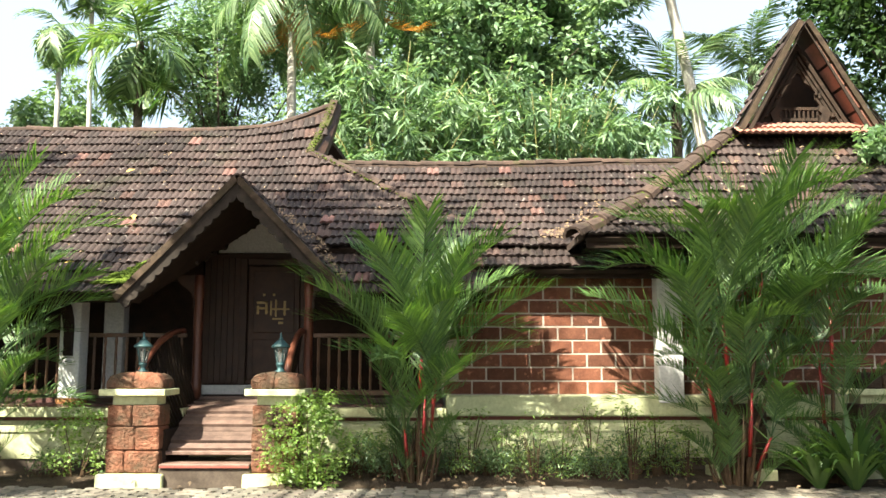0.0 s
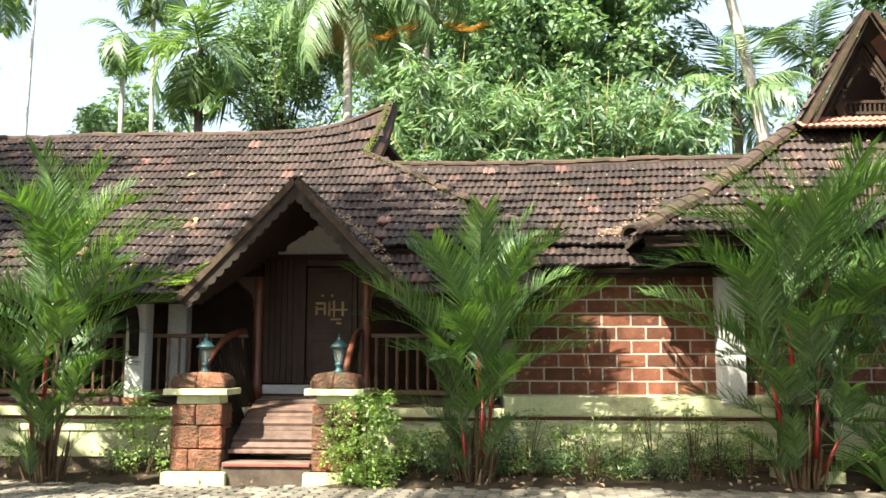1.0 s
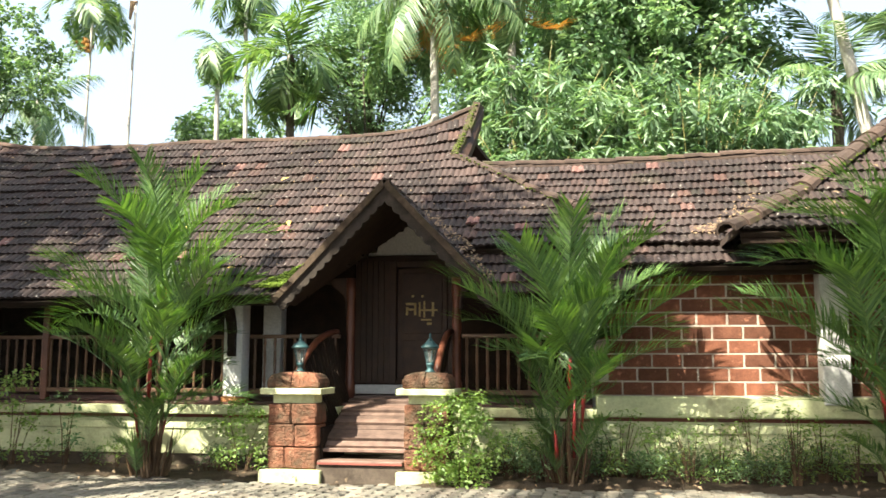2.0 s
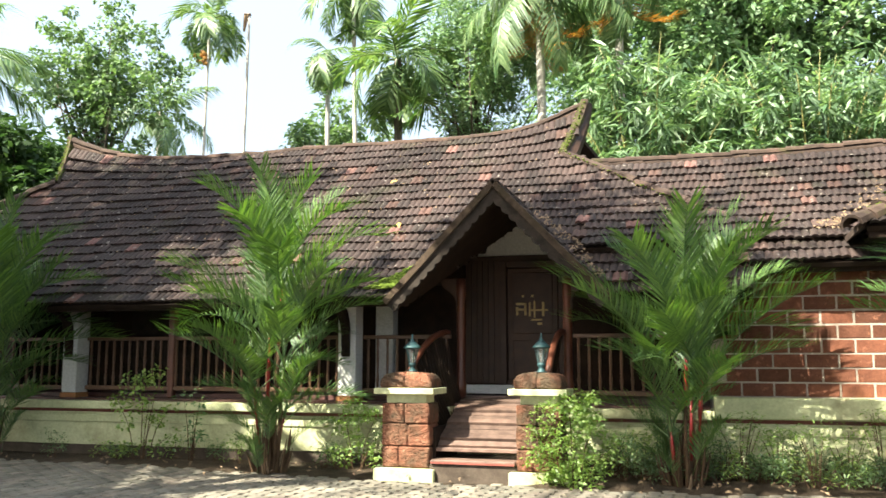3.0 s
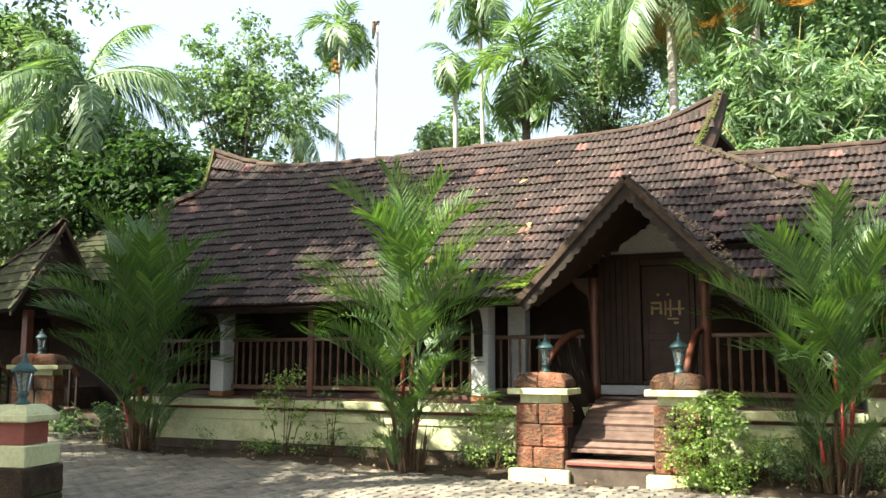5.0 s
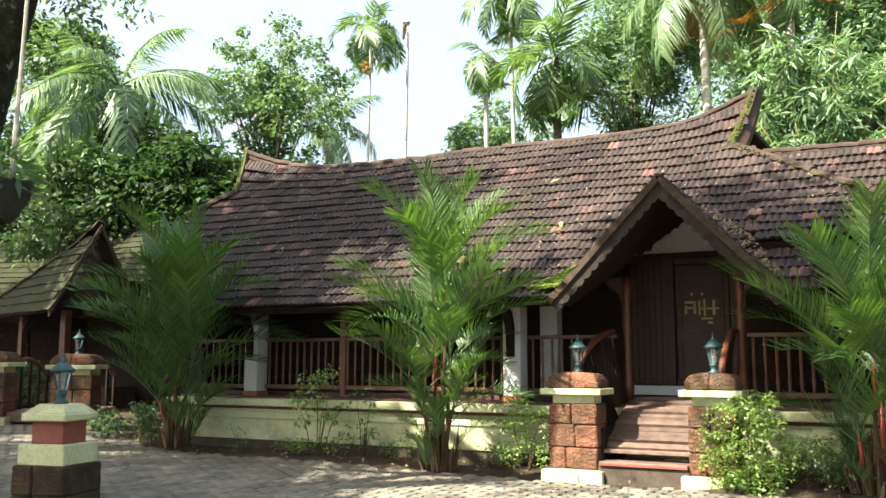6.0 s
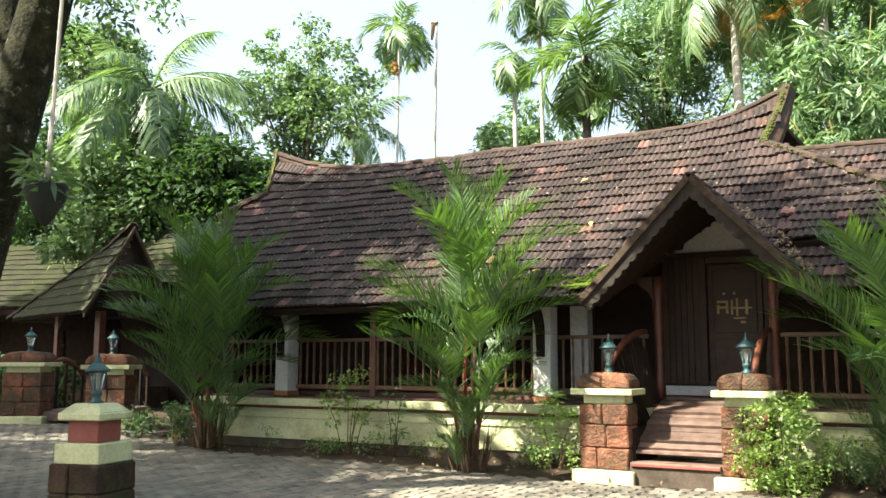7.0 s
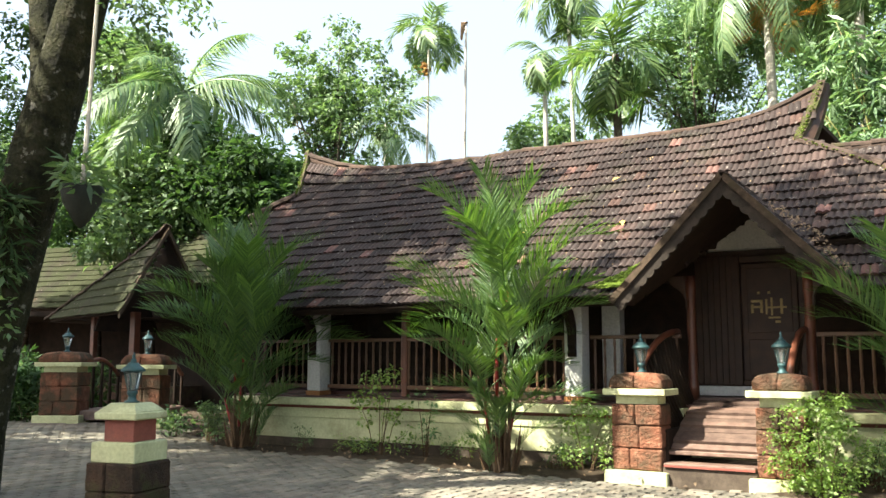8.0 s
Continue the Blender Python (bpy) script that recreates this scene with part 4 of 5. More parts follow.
    part("slab", box_bm(-h - 0.09, h + 0.09, -q - 0.09, q + 0.09, 1.15, 1.235, 0.008), M["cream"], t, "cream slab")
    for a, b in ((-h - 0.03, -0.02), (-0.016, h + 0.03)):
        bm = rough_block(a, b, -q - 0.03, q + 0.03, 1.235, 1.45, 0.02, 0.022, rng.random() * 9)
        for v in bm.verts:
            k = max(0.0, (v.co.z - 1.30) / 0.15)
            v.co.x *= 1 - 0.16 * k * k
            v.co.y *= 1 - 0.22 * k * k
            v.co.z -= 0.05 * k * (abs(v.co.x) / (h + 0.03)) ** 3
        part("cap_block", bm, M[stone], t)
    return t


pillar(-4.01, 11.66, 0.68, 0.46, "laterite gate pillar with cream slab beside the steps")
pillar(-2.17, 11.66, 0.60, 0.46, "laterite gate pillar half hidden by a bush beside the steps")
lantern((-3.99, 11.89, 1.45), "verdigris green lantern on a laterite pillar")
lantern((-2.16, 11.89, 1.45), "verdigris green lantern on a laterite pillar")

# ---------------- brick wing ----------------
wing = thing("brick_wing", (2.0, 14.5, 0.0), "low laterite brick wing with a tiled roof and cream plinth", "house")
WO = (-2.0, -14.5, 0)
MS = math.atan(0.72)


def wing_roof(u, v):
    k = v / 3.27
    return Vector((u - 2.0, -1.25 + v * math.cos(MS), 3.31 + v * math.sin(MS) - 0.05 * math.sin(math.pi * k) - 0.03 * math.sin((u + 2) * 0.8) * k))


def wing_skirt(u, v):
    return Vector((u - 2.0, -1.62 + v * math.cos(0.62), 2.96 + v * math.sin(0.62)))


def wing_in(u, v):
    return 0 <= v <= 3.27 and u > -1.9


wall_ob = box("wall", -0.02, 9.0, 13.42, 13.7, 1.10, 3.4, "mortar", wing, "mortar backing of the brick wall", 0, WO)
box("plinth_base", 0.0, 9.0, 13.32, 13.7, -0.1, 0.20, "concrete", wing, "", 0.01, WO)
box("plinth", 0.03, 9.0, 13.30, 13.7, 0.20, 0.74, "cream", wing, "cream painted plinth", 0.01, WO)
box("plinth_ledge", 0.035, 9.0, 13.275, 13.35, 0.575, 0.70, "cream", wing, "cream plinth ledge", 0.01, WO)
box("plinth_band", 0.02, 9.0, 13.33, 13.7, 0.74, 0.80, "red_paint", wing, "red oxide band", 0.004, WO)
box("coping", 0.04, 9.0, 13.18, 13.7, 0.80, 1.10, "cream", wing, "cream coping", 0.02, WO)
box("eave_beam", 0.4, 3.6, 13.02, 13.12, 2.82, 2.98, "dark_wood", wing, "", 0.005, WO)
box("rear_wall", -0.02, 9.0, 18.0, 18.2, 0, 3.4, "white", wing, "", 0, WO)
wroof = child("roof", mesh_of("roof", *deck(wing_roof, -1.9, 5.2, 3.27, wing_in, nu=50, nv=16), M["dark_wood"]), wing, "boarded roof under worn brown tiles")
child("rear_roof", mesh_of("rear_roof", [(-4, 1.45, 5.2), (4, 1.45, 5.2), (4, 4.2, 3.2), (-4, 4.2, 3.2), (-4, 1.45, 5.1), (4, 1.45, 5.1), (4, 4.2, 3.1), (-4, 4.2, 3.1)], [(0, 3, 2, 1), (4, 5, 6, 7), (0, 1, 5, 4), (1, 2, 6, 5), (2, 3, 7, 6), (3, 0, 4, 7)], M["ridge"]), wing)
skirt = child("eave_roof", mesh_of("eave_roof", *deck(wing_skirt, 0.0, 4.2, 0.56, lambda u, v: 0 <= v <= 0.56, nu=20, nv=3), M["dark_wood"]), wing, "lower eave strip of tiles")
tiled(skirt, wing_skirt, 0.05, 4.2, 0.56, lambda u, v: True, lambda u, v: True)
tiled(wroof, wing_roof, -1.9, 5.2, 3.27, wing_in, lambda u, v: u > 0.1)
child("ridge_mortar", mesh_of("ridge_mortar", *tube([wing_roof(-1.9 + 0.6 * i, 3.27) - Vector((0, 0, 0.10)) for i in range(12)], [0.09] * 12, 10), M["ridge"]), wroof, "mortar bed under the ridge tiles")
ridge_caps(wroof, [wing_roof(-1.9 + 0.6 * i, 3.27) + Vector((0, 0, -0.03)) for i in range(12)], 0.095)
# bricks
BW, BH = 0.432, 0.202
bm = box_bm(-BW / 2 + 0.012, BW / 2 - 0.012, -0.10, 0.0, -BH / 2 + 0.011, BH / 2 - 0.011, 0.008)
brick_me = bpy.data.meshes.new("brick")
bm.to_mesh(brick_me)
bm.free()
brick_me.materials.append(M["brick"])
rng = random.Random(3)
for row in range(9):
    for i in range(22):
        x = 0.02 + (i + (0.5 if row % 2 else 0.0)) * BW + 0.2
        if x > 8.8:
            continue
        child("brick", brick_me, wall_ob, m=pose(x - 2.0, -1.08 + 0.092 + rng.uniform(-0.004, 0.004), 1.105 + (row + 0.5) * BH, 0, 0, rng.uniform(-0.4, 0.4)))
box("corner_column", 3.17, 3.54, 13.13, 13.5, 1.00, 2.96, "white", wing, "white plastered corner column", 0.012, WO)

# ---------------- right-hand cottage with carved gablet ----------------
rh = thing("gabled_cottage", (7.0, 14.5, 0.0), "tiled cottage with a carved wooden gablet", "house")
RO = (-7.0, -14.5, 0)


def rh_roof(u, v):
    return Vector((u - 7.0, -2.35 + v * CS, 3.33 + v * SN - 0.10 * math.sin(math.pi * min(1, v / 3.2))))


RHL = 3.2


def rh_in(u, v):
    return 0 <= v <= RHL and u > 1.86 + v * 0.95 and u < 13


rroof = child("roof", mesh_of("roof", *deck(rh_roof, 1.86, 13.0, RHL, rh_in, nu=90, nv=20), M["dark_wood"]), rh, "boarded roof under mossy brown tiles")
tiled(rroof, rh_roof, 1.9, 13.0, RHL, rh_in, lambda u, v: 2.0 < u < 8.5 and v > 1.0)
ridge_caps(rroof, [rh_roof(1.80, -0.03), rh_roof(3.0, 1.2), rh_roof(4.85, RHL)], 0.16, "hip_tile", 0.30, lift=0.0)
part("wall", box_bm(-3.6, 6.0, -0.9, -0.7, 1.1, 3.6, 0), M["mortar"], rh)
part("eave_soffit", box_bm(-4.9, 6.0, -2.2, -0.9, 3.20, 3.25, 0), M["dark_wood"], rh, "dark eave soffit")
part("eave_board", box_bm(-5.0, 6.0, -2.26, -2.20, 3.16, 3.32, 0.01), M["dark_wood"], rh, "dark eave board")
# hip side that meets the wing
hv = [rh_roof(1.86, 0), rh_roof(4.9, RHL), Vector((-2.1, 3.0, 5.4)), Vector((-5.1, 3.0, 3.3))]
child("hip_side", mesh_of("hip_side", hv + [p - Vector((0, 0, 0.09)) for p in hv], [(0, 1, 2, 3), (7, 6, 5, 4), (0, 4, 5, 1), (1, 5, 6, 2), (2, 6, 7, 3), (3, 7, 4, 0)], M["ridge"]), rh)
# gablet
GX, GY, GZ0, GZ1, GH = 5.98, 14.15, 5.42, 7.16, 1.01
gl = math.hypot(GH, GZ1 - GZ0)
gab = thing("carved_gablet", (GX, GY, GZ0), "steep carved wooden gablet on a tiled roof", "gable")
G = M["carved_wood"]


def gpoly(outline, y0, y1, mat, name, label="", parent=gab):
    return child(name, mesh_of(name, *prism(outline, y0, y1), mat), parent, label)


H = GZ1 - GZ0
for sx in (-1, 1):
    dd = Vector((sx * GH, 0, -H)) / gl
    nn = Vector((H * sx, 0, GH)) / gl * 1.0
    v0, f0 = [], []
    for y0, y1, o0, o1 in ((-0.05, 0.34 if sx < 0 else 0.56, 0.10, 0.04),):
        a, b = Vector((0, 0, H)), Vector((0, 0, H)) + dd * (gl + 0.12)
        ring = [a + nn * o0 + Vector((0, 0, 0.05)), b + nn * o0, b + nn * o1, a + nn * o1]
        ring = [Vector((max(p.x * sx, 0) * sx, 0, p.z)) for p in ring]
        gr = child("gablet_roof", mesh_of("gablet_roof", *prism([(p.x, p.z) for p in ring], y0, y1), M["dark_wood"]), gab, "steep gablet roof")

        def S(u, v, sx=sx, nn=nn, dd=dd):
            q = Vector((0, 0, H)) + dd * (gl - v + 0.1) + nn * 0.12
            return Vector((q.x, (u if sx < 0 else u) - 0.05, q.z))

        S2 = (lambda u, v, S=S: S(0.34 - u, v)) if sx < 0 else S
        tiled(gr, S2, 0.1, 0.27 if sx < 0 else 0.56, gl, lambda u, v: v < gl - 0.05, lambda u, v: True)
        for i in range(4):
            t0 = 0.35 + i * 0.45
            p, q = Vector((0, 0, H)) + dd * t0 + nn * 0.036, Vector((0, 0, H)) + dd * (t0 + 0.40) + nn * 0.036
            child("soffit_tile", mesh_of("soffit_tile", *prism([(p.x, p.z), (q.x, q.z), (q.x - nn.x * 0.03, q.z - nn.z * 0.03), (p.x - nn.x * 0.03, p.z - nn.z * 0.03)], -0.02, 0.42), M["orange_tile"]), gr, "orange tiles on the underside of the slope")
    a, b = Vector((0, 0, H)), Vector((0, 0, H)) + dd * (gl + 0.12)

    def edge(o0, o1, y0, y1, mat, nm, lab):
        ring = [a + nn * o0, b + nn * o0, b + nn * o1, a + nn * o1]
        ring = [Vector((max(p.x * sx, 0) * sx, 0, p.z)) for p in ring]
        gpoly([(p.x, p.z) for p in ring], y0, y1, mat, nm, lab)

    edge(0.10, 0.02, -0.10, -0.05, M["verge_wood"], "verge_board", "weathered verge board")
    edge(-0.03, -0.10, -0.06, -0.03, G, "bargeboard", "grey bargeboard")
    # inner carved frame: a set-back triangle with a stepped, lobed opening
    lob = [(1.0, 0.0), (0.88, 0.08), (0.84, 0.18), (0.72, 0.16), (0.66, 0.26), (0.58, 0.28), (0.50, 0.22), (0.46, 0.30), (0.50, 0.46), (0.42, 0.56), (0.40, 0.72), (0.28, 0.80), (0.14, 0.86), (0.09, 0.98), (0.0, 1.02)]
    w = 0.78
    inner = [(sx * x * w * 0.90, z) for x, z in lob]
    gpoly(inner + [(0.0, 1.44), (sx * (w + 0.02), 0.02)], 0.34, 0.40, G, "carved_frame", "carved grey wooden frame")
    gpoly([(0, 1.53), (sx * 0.89, 0.0), (sx * 0.82, 0.0), (0, 1.40)], 0.29, 0.34, G, "moulding")
    gpoly([(0, 1.34), (sx * 0.72, 0.10), (sx * 0.68, 0.10), (0, 1.27)], 0.30, 0.345, G, "moulding")
    gpoly([(0, 1.20), (sx * 0.56, 0.24), (sx * 0.53, 0.24), (0, 1.15)], 0.315, 0.345, G, "moulding")
    gpoly([(sx * 0.30, 0.06), (sx * 0.36, 0.30), (sx * 0.30, 0.36), (sx * 0.40, 0.44), (sx * 0.50, 0.30), (sx * 0.46, 0.18), (sx * 0.56, 0.06)], 0.28, 0.34, G, "carved_bracket")
    for z, x in ((0.62, 0.30), (0.56, 0.36), (0.24, 0.56), (0.10, 0.70)):
        part("finial", lathe_bm([(0.03, 0), (0.035, 0.03), (0.015, 0.05), (0.03, 0.08), (0.01, 0.13)], 8), G, gab, "", pose(sx * x, 0.33, z), True)
for k in range(3):
    gpoly([(-0.5 + 0.05 * k, 0.02 + 0.19 * k), (0.5 - 0.05 * k, 0.02 + 0.19 * k), (0.5 - 0.05 * k, 0.07 + 0.19 * k), (-0.5 + 0.05 * k, 0.07 + 0.19 * k)], 0.42, 0.47, G, "balcony_rail", "carved balcony rail")
for k in range(2):
    for i in range(12):
        x = -0.42 + i * 0.077
        part("balcony_bar", box_bm(x - 0.016, x + 0.016, 0.43, 0.46, 0.065 + 0.19 * k, 0.215 + 0.19 * k, 0.003), G, gab)
# dark sheet stands for the deep shade inside the opening
gpoly([(-0.80, 0.0), (0.98, 0.0), (0.06, 1.58)], 0.78, 0.82, M["dark_wood"], "gablet_back", "dark sheet for the shade inside the opening")
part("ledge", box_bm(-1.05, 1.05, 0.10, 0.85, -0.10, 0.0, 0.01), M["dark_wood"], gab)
ledge_me = mesh_of("ledge_tile", TILE_V, TILE_F, M["orange_tile"])
for i in range(11):
    for j in range(2):
        child("ledge_tile", ledge_me, gab, "", pose(-1.08 + i * TILE_W + 0.1 * j, -0.16 + j * 0.20, -0.17 + j * 0.13, 33, 0, 0))

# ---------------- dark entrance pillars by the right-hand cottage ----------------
pillar(4.10, 12.25, 0.62, 0.46, "dark laterite pillar with olive blotches, behind a palm", 0.0, "laterite_dark")
pillar(6.02, 12.25, 0.70, 0.46, "dark laterite pillar with olive blotches, behind a palm", 0.0, "laterite_dark")

# ---------------- neighbouring cottage beyond the drive ----------------
nb = thing("neighbour_cottage", (-20.0, 17.0, 0.3), "mossy tiled neighbouring cottage with a gabled porch", "house")
inv = nb.matrix_world.inverted()
P2, P1, P4, P3 = Vector((-18.5, 15.0, 2.82)), Vector((-18.1, 16.12, 5.06)), Vector((-17.7, 17.25, 2.82)), Vector((-24.0, 16.9, 2.82))
PT = P1 + Vector((-0.80, 0.03, -0.45))
PB = P1 + Vector((-0.64, 0.475, -0.45))


def plane_roof(a, b, c, d, parent, name, label, trim=None):
    """Tiles on the plane through the eave a-b with upper corners d (over a) and c (over b)."""
    a, b, c, d = (inv @ p for p in (a, b, c, d))
    e = (b - a).normalized()
    n = e.cross(d - a).normalized()
    s = n.cross(e)
    lu, lv = (b - a).length, max((d - a).dot(s), (c - a).dot(s))
    du, cu, dv, cv = (d - a).dot(e), (c - a).dot(e), (d - a).dot(s), (c - a).dot(s)

    def S(u, v):
        return a + e * u + s * v

    def ins(u, v):
        if not (0 <= v):
            return False
        lo = du * v / dv
        hi = lu + (cu - lu) * v / cv
        top = dv + (cv - dv) * min(max((u - du) / max(cu - du, 0.01), 0), 1)
        return lo <= u <= hi and v <= top

    ob = child(name, mesh_of(name, *deck(S, min(0, du), max(lu, cu), lv, ins, nu=40, nv=16), M["dark_wood"]), parent, label)
    tiled(ob, S, min(0, du), max(lu, cu), lv, ins, None, material=M["mossy_tile"], label="mossy clay tiles")
    return ob


plane_roof(P3, P2, P1, PT, nb, "porch_roof", "mossy tiled porch slope")
plane_roof(P4, P4 + P3 - P2, PB, P1, nb, "porch_roof", "shaded tiled porch slope")
plane_roof(Vector((-33.0, 16.6, 3.3)), Vector((-20.0, 20.0, 3.3)), Vector((-22.5, 22.5, 5.2)), Vector((-33.0, 19.0, 5.6)), nb, "roof", "mossy tiled main slope")
plane_roof(Vector((-21.0, 17.6, 3.7)), Vector((-13.4, 17.6, 3.7)), Vector((-13.4, 19.6, 5.65)), Vector((-21.0, 19.6, 5.65)), nb, "link_roof", "red-brown tiled link roof")
for a, b in ((P1, P2), (P1, P4)):
    a2, b2 = inv @ a, inv @ b
    out = Vector((0.94, -0.33, 0)) * 0.10
    dn = Vector((0, 0, -0.15))
    v = [a2, b2, b2 + dn, a2 + dn]
    v = [p + out for p in v] + [p - out * 0.3 for p in v]
    child("bargeboard", mesh_of("bargeboard", v, [(0, 1, 2, 3), (7, 6, 5, 4), (0, 4, 5, 1), (1, 5, 6, 2), (2, 6, 7, 3), (3, 7, 4, 0)], M["verge_wood"]), nb, "weathered brown bargeboard")
# dark sheet stands for the shade inside the open porch gable
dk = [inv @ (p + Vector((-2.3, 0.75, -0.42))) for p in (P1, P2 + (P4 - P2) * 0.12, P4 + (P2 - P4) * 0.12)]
child("porch_back", mesh_of("porch_back", dk + [p + Vector((-0.05, 0, 0)) for p in dk], [(0, 1, 2), (5, 4, 3), (0, 3, 4, 1), (1, 4, 5, 2), (2, 5, 3, 0)], M["dark_wood"]), nb, "dark sheet for the shade inside the porch")
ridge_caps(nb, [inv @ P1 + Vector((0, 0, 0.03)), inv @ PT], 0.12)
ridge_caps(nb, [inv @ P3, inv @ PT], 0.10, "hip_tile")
# walls carry the verandah's shade in their dark colour; ceilings are added to deepen it
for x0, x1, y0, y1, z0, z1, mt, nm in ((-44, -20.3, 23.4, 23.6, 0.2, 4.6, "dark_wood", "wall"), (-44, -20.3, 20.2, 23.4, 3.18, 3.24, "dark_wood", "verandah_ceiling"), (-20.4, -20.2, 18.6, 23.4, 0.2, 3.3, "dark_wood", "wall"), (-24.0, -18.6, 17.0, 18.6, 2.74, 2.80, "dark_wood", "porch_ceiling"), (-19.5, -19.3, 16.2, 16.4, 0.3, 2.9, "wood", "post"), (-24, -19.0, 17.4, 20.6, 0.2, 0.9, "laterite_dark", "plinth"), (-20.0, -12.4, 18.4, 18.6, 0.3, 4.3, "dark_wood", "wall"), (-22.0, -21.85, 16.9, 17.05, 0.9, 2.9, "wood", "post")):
    part(nm, box_bm(x0 + 20, x1 + 20, y0 - 17, y1 - 17, z0 - 0.3, z1 - 0.3, 0.01), M[mt], nb)

for px, py in ((-16.35, 11.7), (-14.78, 12.45)):
    z = rise(px)
    pillar(px, py, 0.80, 0.60, "sunlit laterite gate pillar before the neighbouring cottage", z, turn=28)
    lantern((px, py + 0.3, z + 1.45), "small green lantern on a laterite pillar", 0.95)
fb = thing("footbridge", (-15.9, 13.2, rise(-15.9)), "dark wooden footbridge rails between gate pillars", "bridge", turn=28)
for sx in (-1, 1):
    pts = [Vector((sx * 0.75, -0.9 + 2.2 * k / 10, 0.95 + 0.35 * math.sin(math.pi * k / 10))) for k in range(11)]
    hr = child("handrail", mesh_of("handrail", *tube(pts, [0.05] * 11, 6), M["wood"], True), fb)
    for i in range(0, 11, 2):
        p = pts[i]
        child("baluster", mesh_of("baluster", *tube([Vector((p.x, p.y, 0.0)), p], [0.04, 0.035], 6), M["dark_wood"]), hr)
part("deck", box_bm(-0.8, 0.8, -1.0, 1.4, 0.05, 0.25, 0.02), M["step_wood"], fb)

# ---------------- bollard lamp at the edge of the drive ----------------
bo = thing("bollard", (-8.38, 7.0, 0.0), "square lamp bollard of mossy laterite with cream and red bands", "bollard", turn=12)
for a, b, c in ((-0.33, -0.07, 1), (-0.062, 0.33, 2)):
    for z0, z1 in ((-0.02, 0.16), (0.164, 0.475)):
        part("laterite_block", rough_block(a, b, -0.33, 0.33, z0, z1, 0.02, 0.015, c + z0), M["laterite_dark"], bo)
part("cream_band", box_bm(-0.295, 0.295, -0.295, 0.295, 0.475, 0.70, 0.012), M["cream"], bo, "cream painted band")
part("red_band", box_bm(-0.20, 0.20, -0.20, 0.20, 0.70, 0.945, 0.008), M["red_paint"], bo, "red oxide neck")
part("cap", box_bm(-0.285, 0.285, -0.285, 0.285, 0.945, 1.03, 0.015), M["cream"], bo, "cream cap")
part("cap_top", box_bm(-0.27, 0.27, -0.27, 0.27, 1.03, 1.125, 0.01, 0.62), M["cream"], bo)
lantern((-8.38, 7.0, 1.125), "green lantern with frosted panes on a bollard", 1.08)

# ---------------- sealing-wax palms before the plinth ----------------
sealing_palm((-0.36, 12.05, 0.05), [(0.08, 0.0, 1.85, 10, 1.72, 86, 46), (0.28, 0.1, 1.5, 8, 1.6, 80, 42), (-0.2, 0.0, 1.45, 8, 1.7, 76, 38), (0.12, -0.15, 1.05, 6, 1.4, 80, 42), (-0.14, -0.1, 0.65, 6, 1.1, 82, 42)], 11, "clump of red-stemmed palm before the brick wall")
sealing_palm((3.80, 11.75, 0.05), [(0.45, 0.0, 2.75, 10, 1.7, 86, 48), (-0.1, 0.0, 2.2, 10, 1.9, 80, 42), (0.7, 0.1, 1.95, 8, 1.7, 78, 40), (-0.4, -0.1, 1.6, 9, 1.75, 76, 36), (0.2, -0.15, 1.2, 7, 1.5, 78, 40), (-0.2, -0.1, 0.8, 6, 1.3, 80, 42), (0.45, -0.1, 0.6, 6, 1.1, 80, 42)], 12, "tall clump of red-stemmed palm by the corner column")
sealing_palm((5.15, 11.9, 0.05), [(0.05, 0.0, 2.3, 9, 1.5, 86, 44), (-0.1, 0.1, 1.6, 6, 1.35, 80, 42), (0.15, -0.05, 0.9, 5, 1.1, 80, 42)], 17, "slender red-stemmed palm by the brick wall")
sealing_palm((-6.07, 11.75, 0.05), [(0.12, 0.0, 2.65, 11, 1.65, 87, 50), (-0.12, 0.1, 1.9, 9, 1.75, 80, 40), (0.22, -0.1, 1.6, 8, 1.5, 78, 42), (-0.25, -0.1, 1.2, 7, 1.45, 78, 40), (0.15, 0.1, 0.75, 6, 1.2, 82, 44), (-0.1, -0.15, 0.5, 6, 1.0, 82, 44)], 13, "tall clump of red-stemmed palm before the verandah")
sealing_palm((-11.5, 12.1, 0.10), [(0.0, 0.0, 2.3, 10, 1.85, 86, 46), (-0.3, 0.1, 1.9, 9, 1.85, 80, 38), (0.35, 0.0, 1.6, 9, 1.8, 78, 36), (0.1, -0.15, 1.2, 7, 1.6, 78, 38), (-0.35, -0.1, 0.85, 7, 1.4, 78, 38), (0.25, 0.1, 0.6, 6, 1.15, 82, 42)], 14, "wide clump of red-stemmed palm at the end of the verandah")

# ---------------- low plants ----------------
bush((-1.70, 11.52, 0.0), (0.56, 0.34, 1.08), 110, 36, (0.050, 0.030), "bush_leaf", "sunlit pale green bush against a pillar", 1, spread=0.13)
bush((-4.95, 12.2, 0.03), (0.42, 0.25, 0.95), 46, 24, (0.048, 0.03), "bush_leaf", "small pale green bush before the plinth", 2, spread=0.13)
bush((-8.75, 12.5, 0.03), (0.62, 0.22, 1.3), 46, 14, (0.065, 0.04), "bush_leaf", "straggling green bush before the plinth", 3)
bush((-7.9, 12.6, 0.03), (0.25, 0.2, 1.05), 12, 10, (0.08, 0.05), "light_leaf", "thin green weed before the plinth", 4)
wr = random.Random(8)
for i in range(34):
    x, y, h = -1.3 + 4.7 * (i + wr.random()) / 34, wr.uniform(11.95, 12.9), wr.uniform(0.18, 0.5) if i % 3 else wr.uniform(0.5, 0.95)
